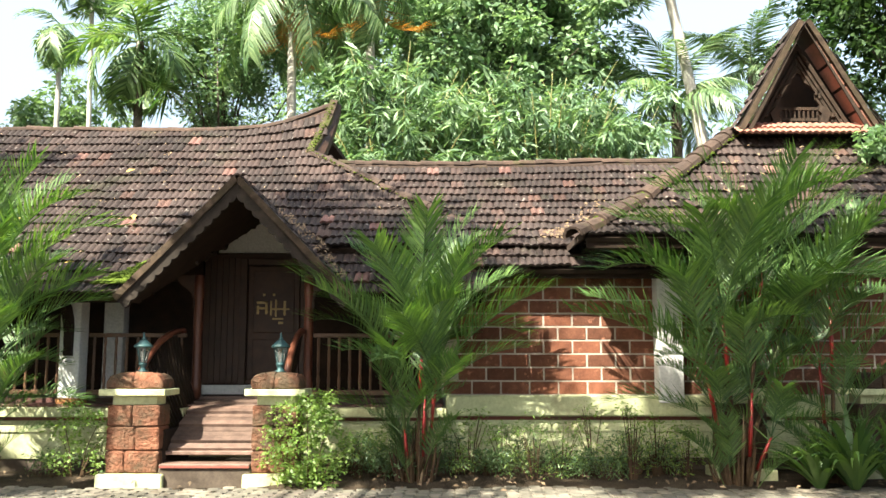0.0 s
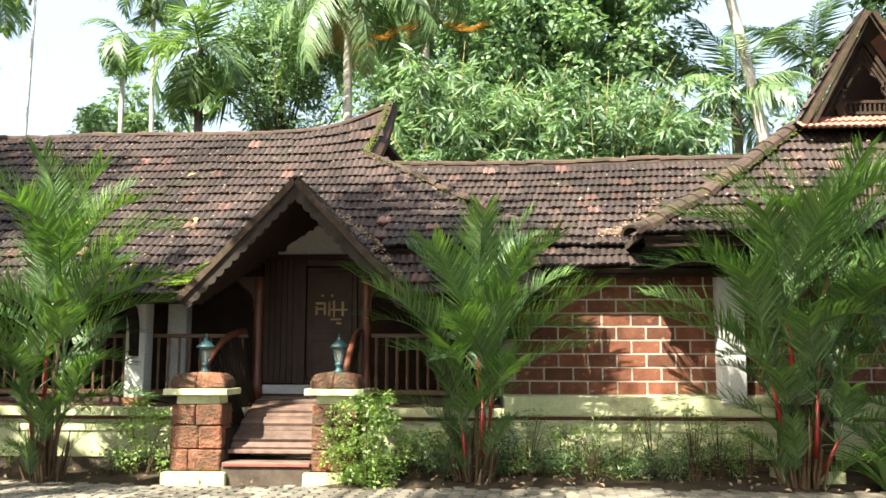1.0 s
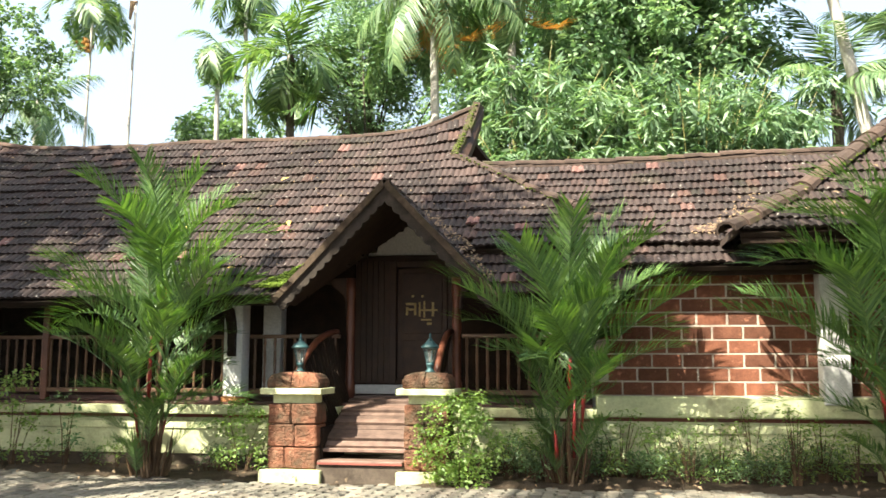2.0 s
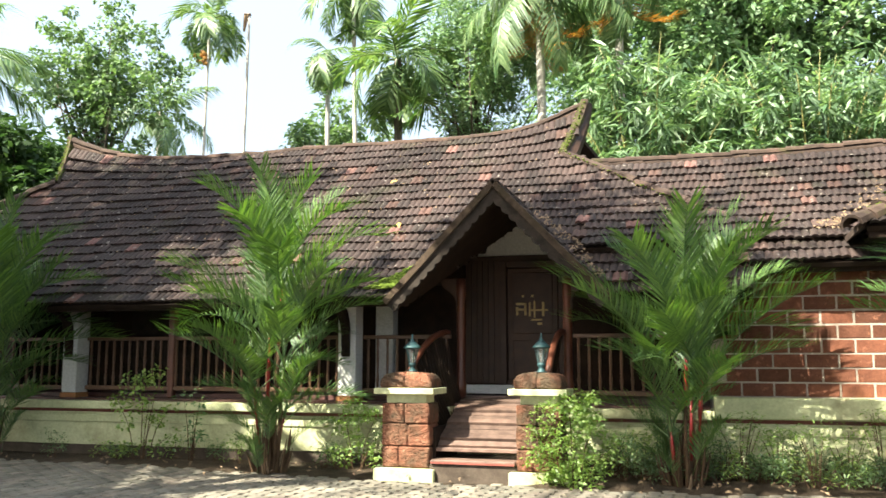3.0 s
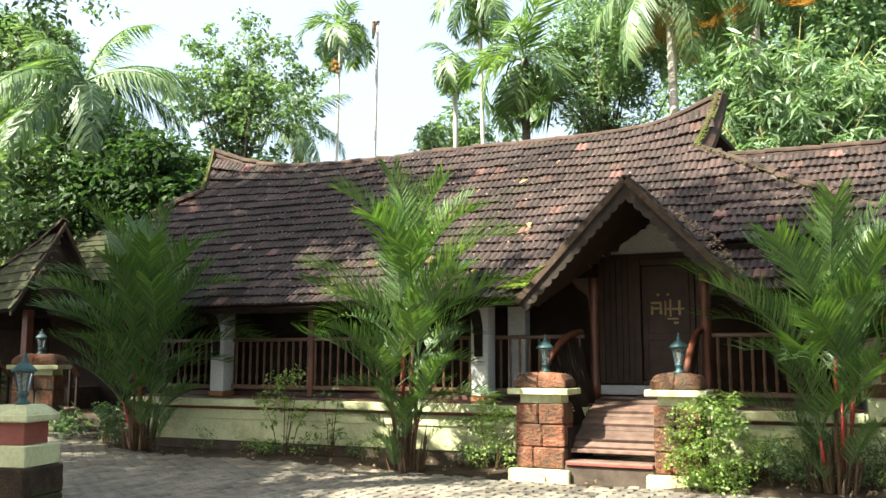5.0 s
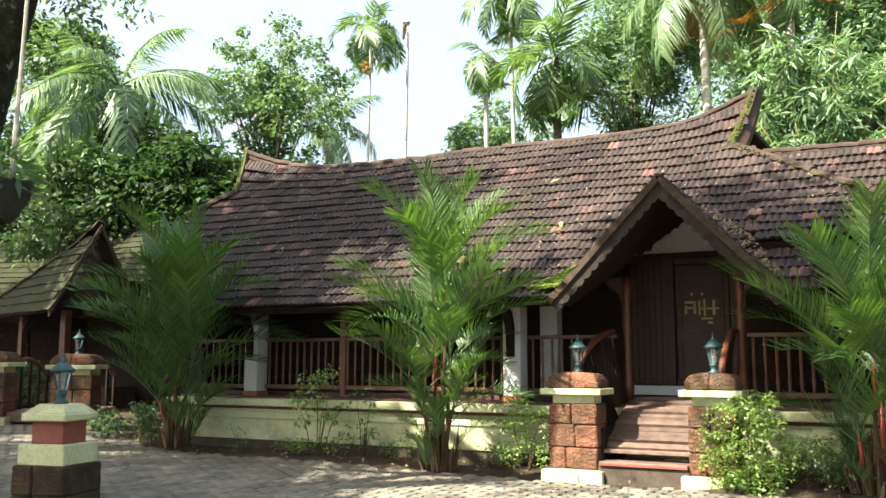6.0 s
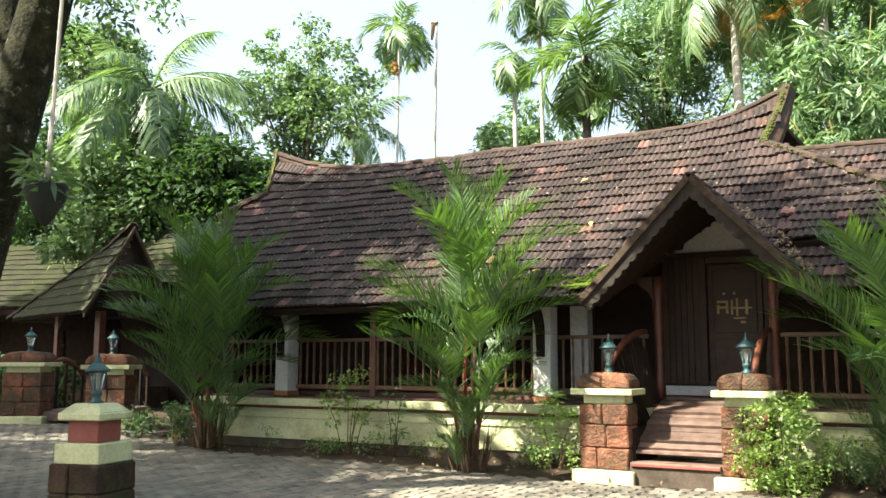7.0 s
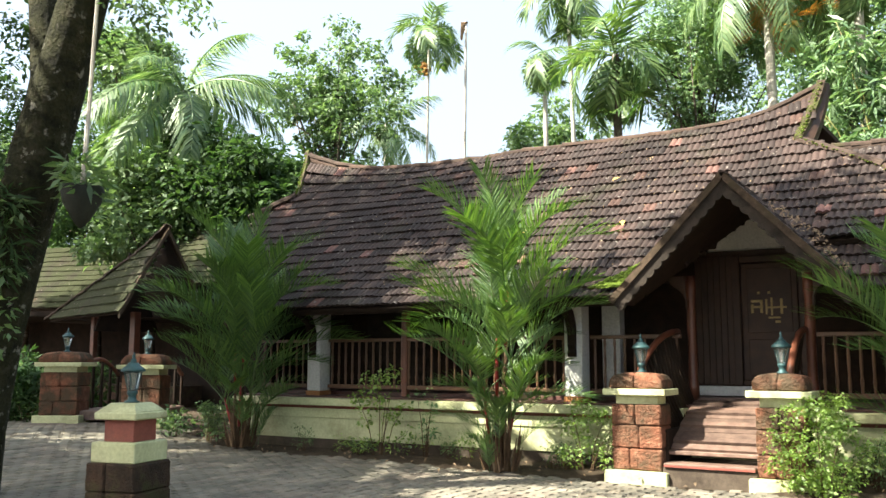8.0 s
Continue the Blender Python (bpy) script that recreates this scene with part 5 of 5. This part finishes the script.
    bush((x, y, 0.04), (wr.uniform(0.25, 0.5), 0.28, h), 34, 12, (0.055, 0.018), "broad_leaf" if i % 3 else "bush_leaf", "wispy green weeds along the plinth", 20 + i, "weed", 0.12, 14)
for i in range(12):
    x = (-10.4, -9.6, -9.1, -8.3, -7.5, -7.0, -5.2, -4.8, -5.5, -1.3, -1.0, -0.8)[i]
    bush((x, wr.uniform(12.2, 12.8), 0.04), (wr.uniform(0.2, 0.4), 0.2, wr.uniform(0.15, 0.4)), 16, 10, (0.05, 0.02), "bush_leaf" if i % 2 else "broad_leaf", "small green weeds at the foot of the plinth", 120 + i, "weed", 0.1, 8)
strap_plant((5.15, 11.35, 0.02), 70, 1.35, 5, "clump of broad strap-leaved lily")
strap_plant((5.75, 11.5, 0.02), 56, 1.35, 6, "clump of broad strap-leaved lily")
strap_plant((4.75, 11.45, 0.02), 40, 0.95, 7, "clump of broad strap-leaved lily")

bush((6.95, 13.75, 4.75), (0.35, 0.25, 0.42), 26, 24, (0.12, 0.08), "light_leaf", "pale green creeper on the tiles below the gablet", 70, "creeper", 0.16)

# ---------------- trees behind ----------------
def at(dx, dz, y):
    """The place in direction dx, dz of the eye, y metres off."""
    return (dx * y, y, EYE + dz * y)


# feathery tree behind the ridge
x, y, z = at(-0.255, 0.36, 24)
broad_tree((x, y, 0), 10.5, z, (2.9, 2.5, 3.6), 120, 150, (0.17, 0.055), "light_leaf", "feathery pale green tree behind the cottage", 0.16, seed=3, spread=0.62, droop=0.2)
# dense broadleaf and bamboo behind the wing
x, y, z = at(0.075, 0.38, 25)
broad_tree((x, y, 0), 11, z, (4.4, 3.2, 4.4), 230, 150, (0.22, 0.10), "light_leaf", "dense green broadleaf tree behind the wing", 0.25, seed=4, spread=0.7)
for i, (dx, yy, h, r) in enumerate(((-0.055, 21.5, 9.4, 2.3), (0.03, 22.0, 9.8, 2.5), (0.115, 21.0, 9.0, 2.4), (0.19, 23.0, 9.2, 2.3), (-0.14, 23.5, 8.0, 2.0), (0.075, 23.2, 9.6, 2.4), (0.155, 21.6, 8.4, 2.2), (-0.01, 23.4, 9.0, 2.2))):
    bamboo((dx * yy, yy, 0), 24, h, r, 300 + i, "pale green bamboo with arching drooping sprays")
x, y, z = at(-0.08, 0.34, 29)
broad_tree((x, y, 0), 10, z, (4.2, 3.5, 4.8), 130, 110, (0.26, 0.12), "light_leaf", "green tree behind the ridge tip", 0.2, seed=7, spread=0.85)
x, y, z = at(0.56, 0.42, 26)
broad_tree((x, y, 0), 11, z, (5.0, 4, 5.0), 150, 110, (0.28, 0.13), "dark_shade_leaf", "dark green tree behind the carved gablet", 0.25, seed=8, spread=0.9)
x, y, z = at(0.42, 0.25, 30)
broad_tree((x, y, 0), 10, z, (4.4, 3, 3.8), 120, 100, (0.27, 0.12), "light_leaf", "sunlit green tree behind the gablet", 0.2, seed=9, spread=0.85)
x, y, z = at(-0.43, 0.24, 40)
broad_tree((x, y, 0), 10, z, (4.0, 3, 3.2), 80, 90, (0.32, 0.15), "broad_leaf", "distant green tree under open sky", 0.2, seed=10, spread=0.9)
# left: the open-crowned tree and the dark mass beneath the coconut palm
x, y, z = at(-0.785, 0.37, 27)
broad_tree((x, y, 0), 11.5, z, (4.1, 3.0, 4.7), 210, 46, (0.20, 0.115), "broad_leaf", "open-crowned tree with pale gaps of sky", 0.2, seed=11, spread=0.42, hollow=0.1)
for i, (dx, dz, yy, rr, mt) in enumerate(((-0.91, 0.24, 21, (2.5, 2.5, 2.6), "dark_shade_leaf"), (-0.80, 0.20, 24, (2.4, 2.5, 2.6), "broad_leaf"), (-1.05, 0.25, 20.5, (2.6, 2.5, 2.8), "dark_shade_leaf"), (-1.15, 0.23, 19.8, (2.8, 2.5, 2.6), "broad_leaf"), (-1.28, 0.27, 22, (3.6, 3, 3.6), "dark_shade_leaf"), (-1.48, 0.30, 23, (4.2, 3, 4.2), "broad_leaf"),
                                           (-1.7, 0.36, 22, (4.5, 3, 5.0), "dark_shade_leaf"), (-0.80, 0.22, 30, (4, 3, 2.4), "dark_shade_leaf"), (-1.25, 0.50, 30, (4.5, 3, 4.2), "broad_leaf"))):
    x, y, z = at(dx, dz, yy)
    broad_tree((x, y, 0), z + 0.5, z, rr, 95, 120, (0.26, 0.12), mt, "dense green tree beyond the cottages", 0.18, seed=30 + i, spread=0.8)
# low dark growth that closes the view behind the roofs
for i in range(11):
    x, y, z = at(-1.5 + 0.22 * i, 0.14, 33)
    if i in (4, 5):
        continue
    broad_tree((x, y, 0), 5, z, (4.2, 2.5, 3.4), 70, 90, (0.34, 0.17), "dark_shade_leaf" if i % 2 else "broad_leaf", "shaded undergrowth tree behind the cottages", 0.12, seed=60 + i, spread=0.95)

# ---------------- tall palms ----------------
x, y, z = at(-1.095, 0.44, 21)
tall_palm((x + 0.6, y, 0), (x, y, z), 26, COCO_FRONDS, 0.92, 0.20, 2, "coconut palm with sunlit arching fronds", low=-66, high=58)
x, y, z = at(-0.620, 0.45, 34)
tall_palm((x - 0.2, y, 0), (x, y, z), 11, ARECA_FRONDS, 1.1, 0.075, 3, "slender areca palm with an orange fruit bunch", "areca_palm", low=-30, high=85, fruit=True)
x, y, z = at(-0.445, 0.39, 26)
tall_palm((x, y, 0), (x - 0.1, y, z), 9, ARECA_FRONDS, 0.75, 0.10, 4, "areca palm with a pale trunk", "areca_palm", low=-75, high=50)
x, y, z = at(-0.415, 0.47, 30)
tall_palm((x + 0.3, y, 0), (x, y, z), 12, ARECA_FRONDS, 1.15, 0.10, 5, "areca palm with a pale trunk", "areca_palm", low=-60, high=80)
x, y, z = at(-0.355, 0.37, 22)
tall_palm((x + 0.1, y, 0), (x, y, z), 14, ARECA_FRONDS, 1.05, 0.14, 6, "young areca palm with hanging fronds", low=-80, high=88, bark="bark")
x, y, z = at(-0.178, 0.45, 21.8)
tall_palm((x + 0.1, y, 0), (x, y, z), 20, COCO_FRONDS, 0.66, 0.14, 7, "coconut palm with some orange dry fronds", low=-70, high=60, old=4)
x, y, z = at(-0.085, 0.47, 23)
tall_palm((x, y, 0), (x, y, z), 18, COCO_FRONDS, 0.68, 0.14, 8, "coconut palm with some orange dry fronds", low=-75, high=60, old=3)
x, y, z = at(0.238, 0.56, 24)
tall_palm((x + 2.4, y, 0), (x, y, z), 18, COCO_FRONDS, 0.8, 0.18, 9, "coconut palm with a pale leaning trunk", low=-70, high=70)
x, y, z = at(0.27, 0.30, 25)
tall_palm((x, y, 0), (x, y, z), 13, COCO_FRONDS, 0.62, 0.2, 10, "young coconut palm behind the wing", low=-10, high=85, bark="bark")
x, y, z = at(0.36, 0.34, 27)
tall_palm((x, y, 0), (x, y, z), 13, COCO_FRONDS, 0.60, 0.2, 12, "young coconut palm behind the gablet", low=-10, high=85, bark="bark")
x, y, z = at(-0.69, 0.33, 33)
tall_palm((x, y, 0), (x, y, z), 14, COCO_FRONDS, 0.62, 0.16, 13, "far coconut palm beyond the open tree", low=-40, high=85)
# bare trunk of a dead palm
x, y, z = at(-0.563, 0.45, 34)
dead = thing("dead_palm_trunk", (x - 0.2, y, 0), "bare grey trunk of a dead palm", "tree")
child("trunk", mesh_of("trunk", *tube([Vector((0.25 * k / 9, 0, z * k / 9)) for k in range(10)], [0.085 - 0.003 * k for k in range(10)], 8), M["pale_bark"], True), dead)
child("husk", mesh_of("husk", *tube([Vector((0.25, 0, z)), Vector((0.1, 0, z + 0.1)), Vector((0.0, 0, z - 0.7))], [0.14, 0.13, 0.05], 6), M["straw"]), dead)

# ---------------- near tree with a hanging planter ----------------
jt = thing("jackfruit_tree", (-10.45, 6.2, 0.0), "big mossy tree with pale lichen and a forked trunk", "tree")
pts = [Vector((0, 0, -0.1)), Vector((0.25, 0, 0.8)), Vector((0.55, 0, 1.9)), Vector((0.95, 0, 3.1)), Vector((1.28, 0, 4.0)), Vector((1.55, 0.0, 4.8)), Vector((1.85, 0.1, 6.0)), Vector((2.3, 0.2, 7.6)), Vector((2.6, 0.2, 9.5))]
limbs = [tube(pts, [0.50, 0.40, 0.34, 0.32, 0.31, 0.29, 0.25, 0.22, 0.12], 14), tube([Vector((1.25, 0, 4.0)), Vector((1.15, 0.1, 4.9)), Vector((0.85, 0.2, 6.0)), Vector((0.3, 0.2, 8.5))], [0.24, 0.19, 0.17, 0.1], 12)]
rng = random.Random(9)
cs = []
# upper crown is out of view, shifted left to let sun reach the verandah
for i in range(38):
    a, k = rng.uniform(0, 6.28), math.sqrt(rng.random())
    c = (-4.6 + 2.6 * k * math.cos(a), 0.2 + 3.0 * k * math.sin(a), 8.6 + 2.3 * rng.random() - 0.8 * k)
    cs.append(c)
    if i % 6 == 0:
        limbs.append(tube([Vector((2.0, 0.1, 6.6)), Vector((2.0, 0.1, 6.6)).lerp(Vector(c), 0.5) + Vector((0, 0, 0.4)), Vector(c)], [0.12, 0.07, 0.02], 6))
jv, jf = join(limbs)
jv = [v + noise.noise_vector(v * 2.2) * 0.05 + noise.noise_vector(v * 7) * 0.02 for v in jv]
child("trunk", mesh_of("trunk", jv, jf, M["trunk_bark"], True), jt, "mossy bark with pale lichen")
side = [(rng.uniform(-1.7, 0.35), rng.uniform(0.2, 1.6), rng.uniform(3.2, 6.6)) for _ in range(70)]
child("crown", quads_mesh("crown", leaf_cloud(side, [0.3] * len(side), 40, 0.10, 0.05, 0.3), M["dark_shade_leaf"]), jt, kind="stuff")
hang = [(1.9 + 2.7 * k / 15 + rng.uniform(-0.2, 0.2), rng.uniform(-0.3, 0.8), 5.25 + 0.7 * rng.random()) for k in range(16)] + [(-0.1 - 0.9 * rng.random(), 0.4, 2.2 + 3.4 * rng.random()) for k in range(10)]
child("crown", quads_mesh("crown", leaf_cloud(hang, [0.26] * len(hang), 60, 0.095, 0.045, 0.3), M["broad_leaf"]), jt, kind="stuff")
child("crown", quads_mesh("crown", leaf_cloud(cs, [0.8] * len(cs), 60, 0.2, 0.10, 0.3), M["broad_leaf"]), jt, kind="stuff")
vine = [(0.35 + 0.9 * rng.random() + 0.25 * q, -0.34 - 0.1 * rng.random(), 0.4 + 3.4 * q) for q in [rng.random() for _ in range(26)]]
child("climber", quads_mesh("climber", leaf_cloud(vine, [0.20] * len(vine), 26, 0.11, 0.05, 0.3), M["broad_leaf"]), jt, "green climber on the trunk", kind="stuff")
fern = [(0.95 + 0.30 * rng.random(), -0.30, 2.6 + 1.0 * rng.random()) for _ in range(9)]
child("fern", quads_mesh("fern", leaf_cloud(fern, [0.24] * len(fern), 46, 0.26, 0.035, 0.5), M["dark_shade_leaf"]), jt, "dark ferns clinging to the trunk", kind="stuff")
hp = thing("hanging_planter", (-8.45, 6.25, 3.05), "dark hanging planter on a rope from a branch", "planter")
part("pot", lathe_bm([(0.02, 0.0), (0.10, 0.10), (0.20, 0.28), (0.235, 0.42), (0.22, 0.47)], 14), M["pot"], hp, "dark conical pot", smooth=True)
child("rope", mesh_of("rope", *tube([Vector((0, 0, 0.45)), Vector((0.05, 0, 1.6)), Vector((0.12, 0.0, 3.6))], [0.03, 0.022, 0.022], 6), M["pale_bark"]), hp)
child("foliage", quads_mesh("foliage", leaf_cloud([(0.1, 0, 0.55), (-0.1, 0.1, 0.5), (0, -0.1, 0.62)], [0.26] * 3, 60, 0.22, 0.05, 0.15), M["broad_leaf"]), hp, kind="stuff")
# unseen trees added behind the viewer; their crowns are set to shade chosen spots
for i, (x, y, h, r, off) in enumerate(((-3.5, -3.0, 12.5, 2.9, (-0.3, 6.0)), (-6.0, -3.5, 12.6, 3.1, (-1.0, 9.4)), (-9.0, -4.0, 12.5, 3.4, (-7.4, 7.8)), (-25.0, 5.0, 12.5, 5.8, (-2.6, 4.6)), (-19.5, -2.0, 12.5, 6.0, (1.0, 0.0)), (-14.5, 4.6, 12.6, 3.7, (0.2, 4.2)), (-24.0, -2.0, 12.6, 3.6, (1.0, 4.5)), (6.5, 4.5, 12.5, 4.0, (-2.6, 0.6)), (3.0, -3.0, 12.0, 3.6, (-2.5, 5.0)), (-17.5, 4.0, 13.0, 4.6, (0.0, 1.5)), (11.5, 3.0, 12.5, 4.0, (-3.0, 0.5)))):
    broad_tree((x, y, 0), h - 2, h, (r, r * 0.85, 1.6), int((4.2 if r == 3.1 else 2.3 if r < 3 else 3.6 if x in (-9.0, -14.5) else 5.0 if x > -20 else 7.5) * r * r), 95, (0.30, 0.14), "broad_leaf", "tall unseen tree added to cast dappled shade", 0.3, seed=90 + i, spread=0.85, offset=off, hollow=0.05)

# undergrowth at the far side of the drive
for i, (x, y) in enumerate(((-17.6, 11.9), (-18.8, 12.6), (-20.0, 13.2), (-21.5, 13.0), (-18.0, 13.6), (-19.4, 11.2))):
    bush((x, y, rise(x) - 0.02), (0.8, 0.7, 0.9 + 0.25 * (i % 3)), 40, 22, (0.2, 0.07), "light_leaf" if i % 2 else "dark_shade_leaf", "lush green undergrowth beside the drive", 40 + i, "undergrowth", 0.3)
for i, (x, y, h) in enumerate(((-13.0, 12.9, 0.5), (-12.6, 12.4, 0.6), (-13.4, 12.3, 0.45))):
    bush((x, y, rise(x)), (0.4, 0.25, h), 20, 16, (0.09, 0.05), "broad_leaf", "low green plants at the plinth's end", 50 + i, "weed")

# ---------------- litter and moss on the roofs ----------------
def scatter_leaves(name, spots, size, material, label, parent=None):
    vs = []
    rng = random.Random(len(spots))
    for p in spots:
        a, s = rng.uniform(0, 6.28), size * rng.uniform(0.6, 1.4)
        d, w = Vector((math.cos(a), math.sin(a) * 0.75, math.sin(a) * 0.6)), Vector((-math.sin(a), math.cos(a) * 0.75, math.cos(a) * 0.6))
        vs += [p - d * s, p + w * s * 0.45 + Vector((0, -0.01, 0.015)), p + d * s, p - w * s * 0.45 + Vector((0, -0.01, 0.015))]
    ob = new(name, quads_mesh(name, np.array([tuple(v) for v in vs]), M[material]))
    return tagged(ob, label, "litter", kind="stuff")


C0, W0, R0 = Vector((-6.5, 14.5, 0)), Vector((2.0, 14.5, 0)), Vector((7.0, 14.5, 0))
UPN = Vector((0, -0.65, 0.76)) * 0.10
rng = random.Random(77)
spots = []
for _ in range(430):
    u, v = rng.uniform(-14, 0.2), rng.uniform(0.1, 5.0)
    if main_inside(u, v):
        spots.append(C0 + main_roof(u, v) + UPN)
scatter_leaves("dry_leaves", spots, 0.026, "straw", "small dry leaves scattered on the roof")
spots = [C0 + main_roof(u, v) + UPN for u, v in ((-5.45, 3.6), (-4.95, 2.1), (-6.7, 2.0), (-5.5, 0.7), (-7.0, 1.0))]
leaves_rh = [R0 + rh_roof(u, v) + UPN for u, v in [(rng.uniform(2.6, 9.0), rng.uniform(0.2, 3.0)) for _ in range(150)] if rh_in(u, v)]
scatter_leaves("dry_leaves", leaves_rh, 0.05, "straw", "dry brown leaves strewn on the tiles below the gablet")
scatter_leaves("yellow_leaves", spots, 0.075, "yellow_leaf", "fallen yellow leaves on the tiles")
spots = []
for _ in range(150):
    s = rng.random()
    spots.append(Vector((PX + PH * (0.25 + 0.62 * s) + rng.uniform(0.02, 0.22) * (1.2 - abs(s - 0.5)), PY + 0.25 + rng.uniform(0, 0.5), PZ - (PZ - PE) * (0.25 + 0.62 * s) + 0.10)))
scatter_leaves("leaf_litter", spots, 0.030, "straw", "heap of dry leaf litter in the roof valley")
spots = [W0 + wing_roof(u + rng.uniform(-0.06, 0.28) - 0.1, v) + Vector((0, -0.08, 0.09 + rng.uniform(0, 0.06))) for u, v in [(1.75 + 0.85 * q + rng.uniform(-0.25, 0.05) * (1 - q), 0.05 + 1.7 * q * q + rng.uniform(0, 0.2)) for q in [rng.random() ** 1.5 for _ in range(130)]]]
scatter_leaves("leaf_litter", spots, 0.032, "straw", "dry leaves caught against the hip tiles")


def moss_patch(place, n, spread, label):
    bm = bmesh.new()
    rr = random.Random(n)
    for i in range(n):
        k = rr.random()
        p = place(k, rr)
        bmesh.ops.create_icosphere(bm, subdivisions=1, radius=spread * rr.uniform(0.4, 1.0), matrix=Matrix.Translation(p) @ Matrix.Diagonal((1, 1, 0.5, 1)))
    me = bpy.data.meshes.new("moss")
    bm.to_mesh(me)
    bm.free()
    me.materials.append(M["moss"])
    tagged(new("moss", me), label, "moss", kind="stuff")


moss_patch(lambda k, r: C0 + main_roof(PX - PH * (0.98 - 0.42 * k) - r.uniform(0.10, 0.62) * (1 - 0.6 * k), 0.06 + 1.0 * k) + Vector((0, -0.07, 0.125)), 620, 0.062, "bright green moss on the tiles beside the porch")
moss_patch(lambda k, r: R0 + rh_roof(1.95 + k * 2.9 + 0.16 + r.uniform(-0.16, 0.07), 0.2 + k * 2.95) + Vector((0, -0.05, 0.085)), 240, 0.036, "green moss along the hip tiles")
moss_patch(lambda k, r: C0 + main_roof(-2.3 + 2.6 * k - 0.12 + r.uniform(-0.04, 0.04), 4.25 - 2.25 * k) + Vector((0, -0.05, 0.075)), 60, 0.03, "olive moss along the hip tiles")

moss_patch(lambda k, r: C0 + main_roof(-13.40 - 0.3 * k + r.uniform(-0.06, 0.05), 4.3 + 0.95 * k) + Vector((0, -0.03, 0.07)), 160, 0.04, "green moss on the verge of the swept tip")
moss_patch(lambda k, r: C0 + main_roof(-2.35 + 0.27 * k + r.uniform(-0.12, 0.0), 4.3 + 0.95 * k) + Vector((0, -0.05, 0.06)), 150, 0.03, "green moss on the verge beside the wing")

# ---------------- paving ----------------
pav = thing("paving", (-6.0, 8.0, 0.0), "grey interlocking paving of small worn blocks", "paving", kind="structure")
PWX, PLY = 0.155, 0.25


def toothed_block():
    """An interlocking block with toothed long sides, its top bevelled."""
    side = [(-0.5, 0.0), (-0.25, 0.022), (0.0, 0.0), (0.25, -0.022), (0.5, 0.0)]
    ring = [(PWX / 2 - 0.008 + w, q * (PLY - 0.016)) for q, w in side] + [(-PWX / 2 + 0.008 + w, q * (PLY - 0.016)) for q, w in reversed(side)]
    n = len(ring)
    verts = [(x, y, -0.05) for x, y in ring] + [(x, y, -0.010) for x, y in ring] + [(x * 0.9 if abs(x) > 0.02 else x, y * 0.95, 0.0) for x, y in ring]
    faces = [(k * n + i, k * n + (i + 1) % n, (k + 1) * n + (i + 1) % n, (k + 1) * n + i) for k in range(2) for i in range(n)]
    return verts, faces + [tuple(range(2 * n, 3 * n))]


base_v, base_f = toothed_block()
base_v = [Vector(v) for v in base_v]
pm = mesh_of("paving_block", base_v, base_f, M["paver"])
rv, rf, made = [], [], 0
rng = random.Random(21)
for i in range(205):
    for j in range(34):
        x, y = -23.0 + i * PWX, 4.6 + (j + 0.5 * (i % 2)) * PLY
        x2 = x + 0.05 * math.sin(y * 1.1)
        y2 = y + 0.03 * math.sin(x * 0.8)
        if x2 > 8.6 or y2 > bed_edge(x2) - (0.0 if x2 > -12.5 else -1.5) + rng.uniform(-0.1, 0.05) or (abs(x2 + 3.06) < 1.6 and y2 > 11.45):
            continue
        if x2 < -13 and y2 < 6.0:
            continue
        m = Matrix.Translation((x2 + 6.0, y2 - 8.0, rise(x2) + 0.012 + rng.uniform(-0.005, 0.005))) @ pose(0, 0, 0, rng.uniform(-0.8, 0.8), math.degrees(math.atan((rise(x2 - 0.1) - rise(x2 + 0.1)) / 0.2)) + rng.uniform(-0.8, 0.8), rng.uniform(-2, 2))
        if made < 300 and -8.5 < x2 < -3.0 and y2 > 10.2:
            child("paving_block", pm, pav, m=m)
            made += 1
        else:
            o = len(rv)
            rv += [m @ v for v in base_v]
            rf += [tuple(k + o for k in f) for f in base_f]
child("paving_field", mesh_of("paving_field", rv, rf, M["paver"]), pav, kind="stuff")
spots = [Vector((rng.uniform(-13, 6), 0, 0)) for _ in range(200)]
spots = [Vector((p.x, bed_edge(p.x) + rng.gauss(0.25, 0.45), rise(p.x) + 0.07)) for p in spots]
spots = [p for p in spots if p.y < 12.8]
scatter_leaves("fallen_leaves", spots, 0.035, "straw", "dry fallen leaves along the bed")
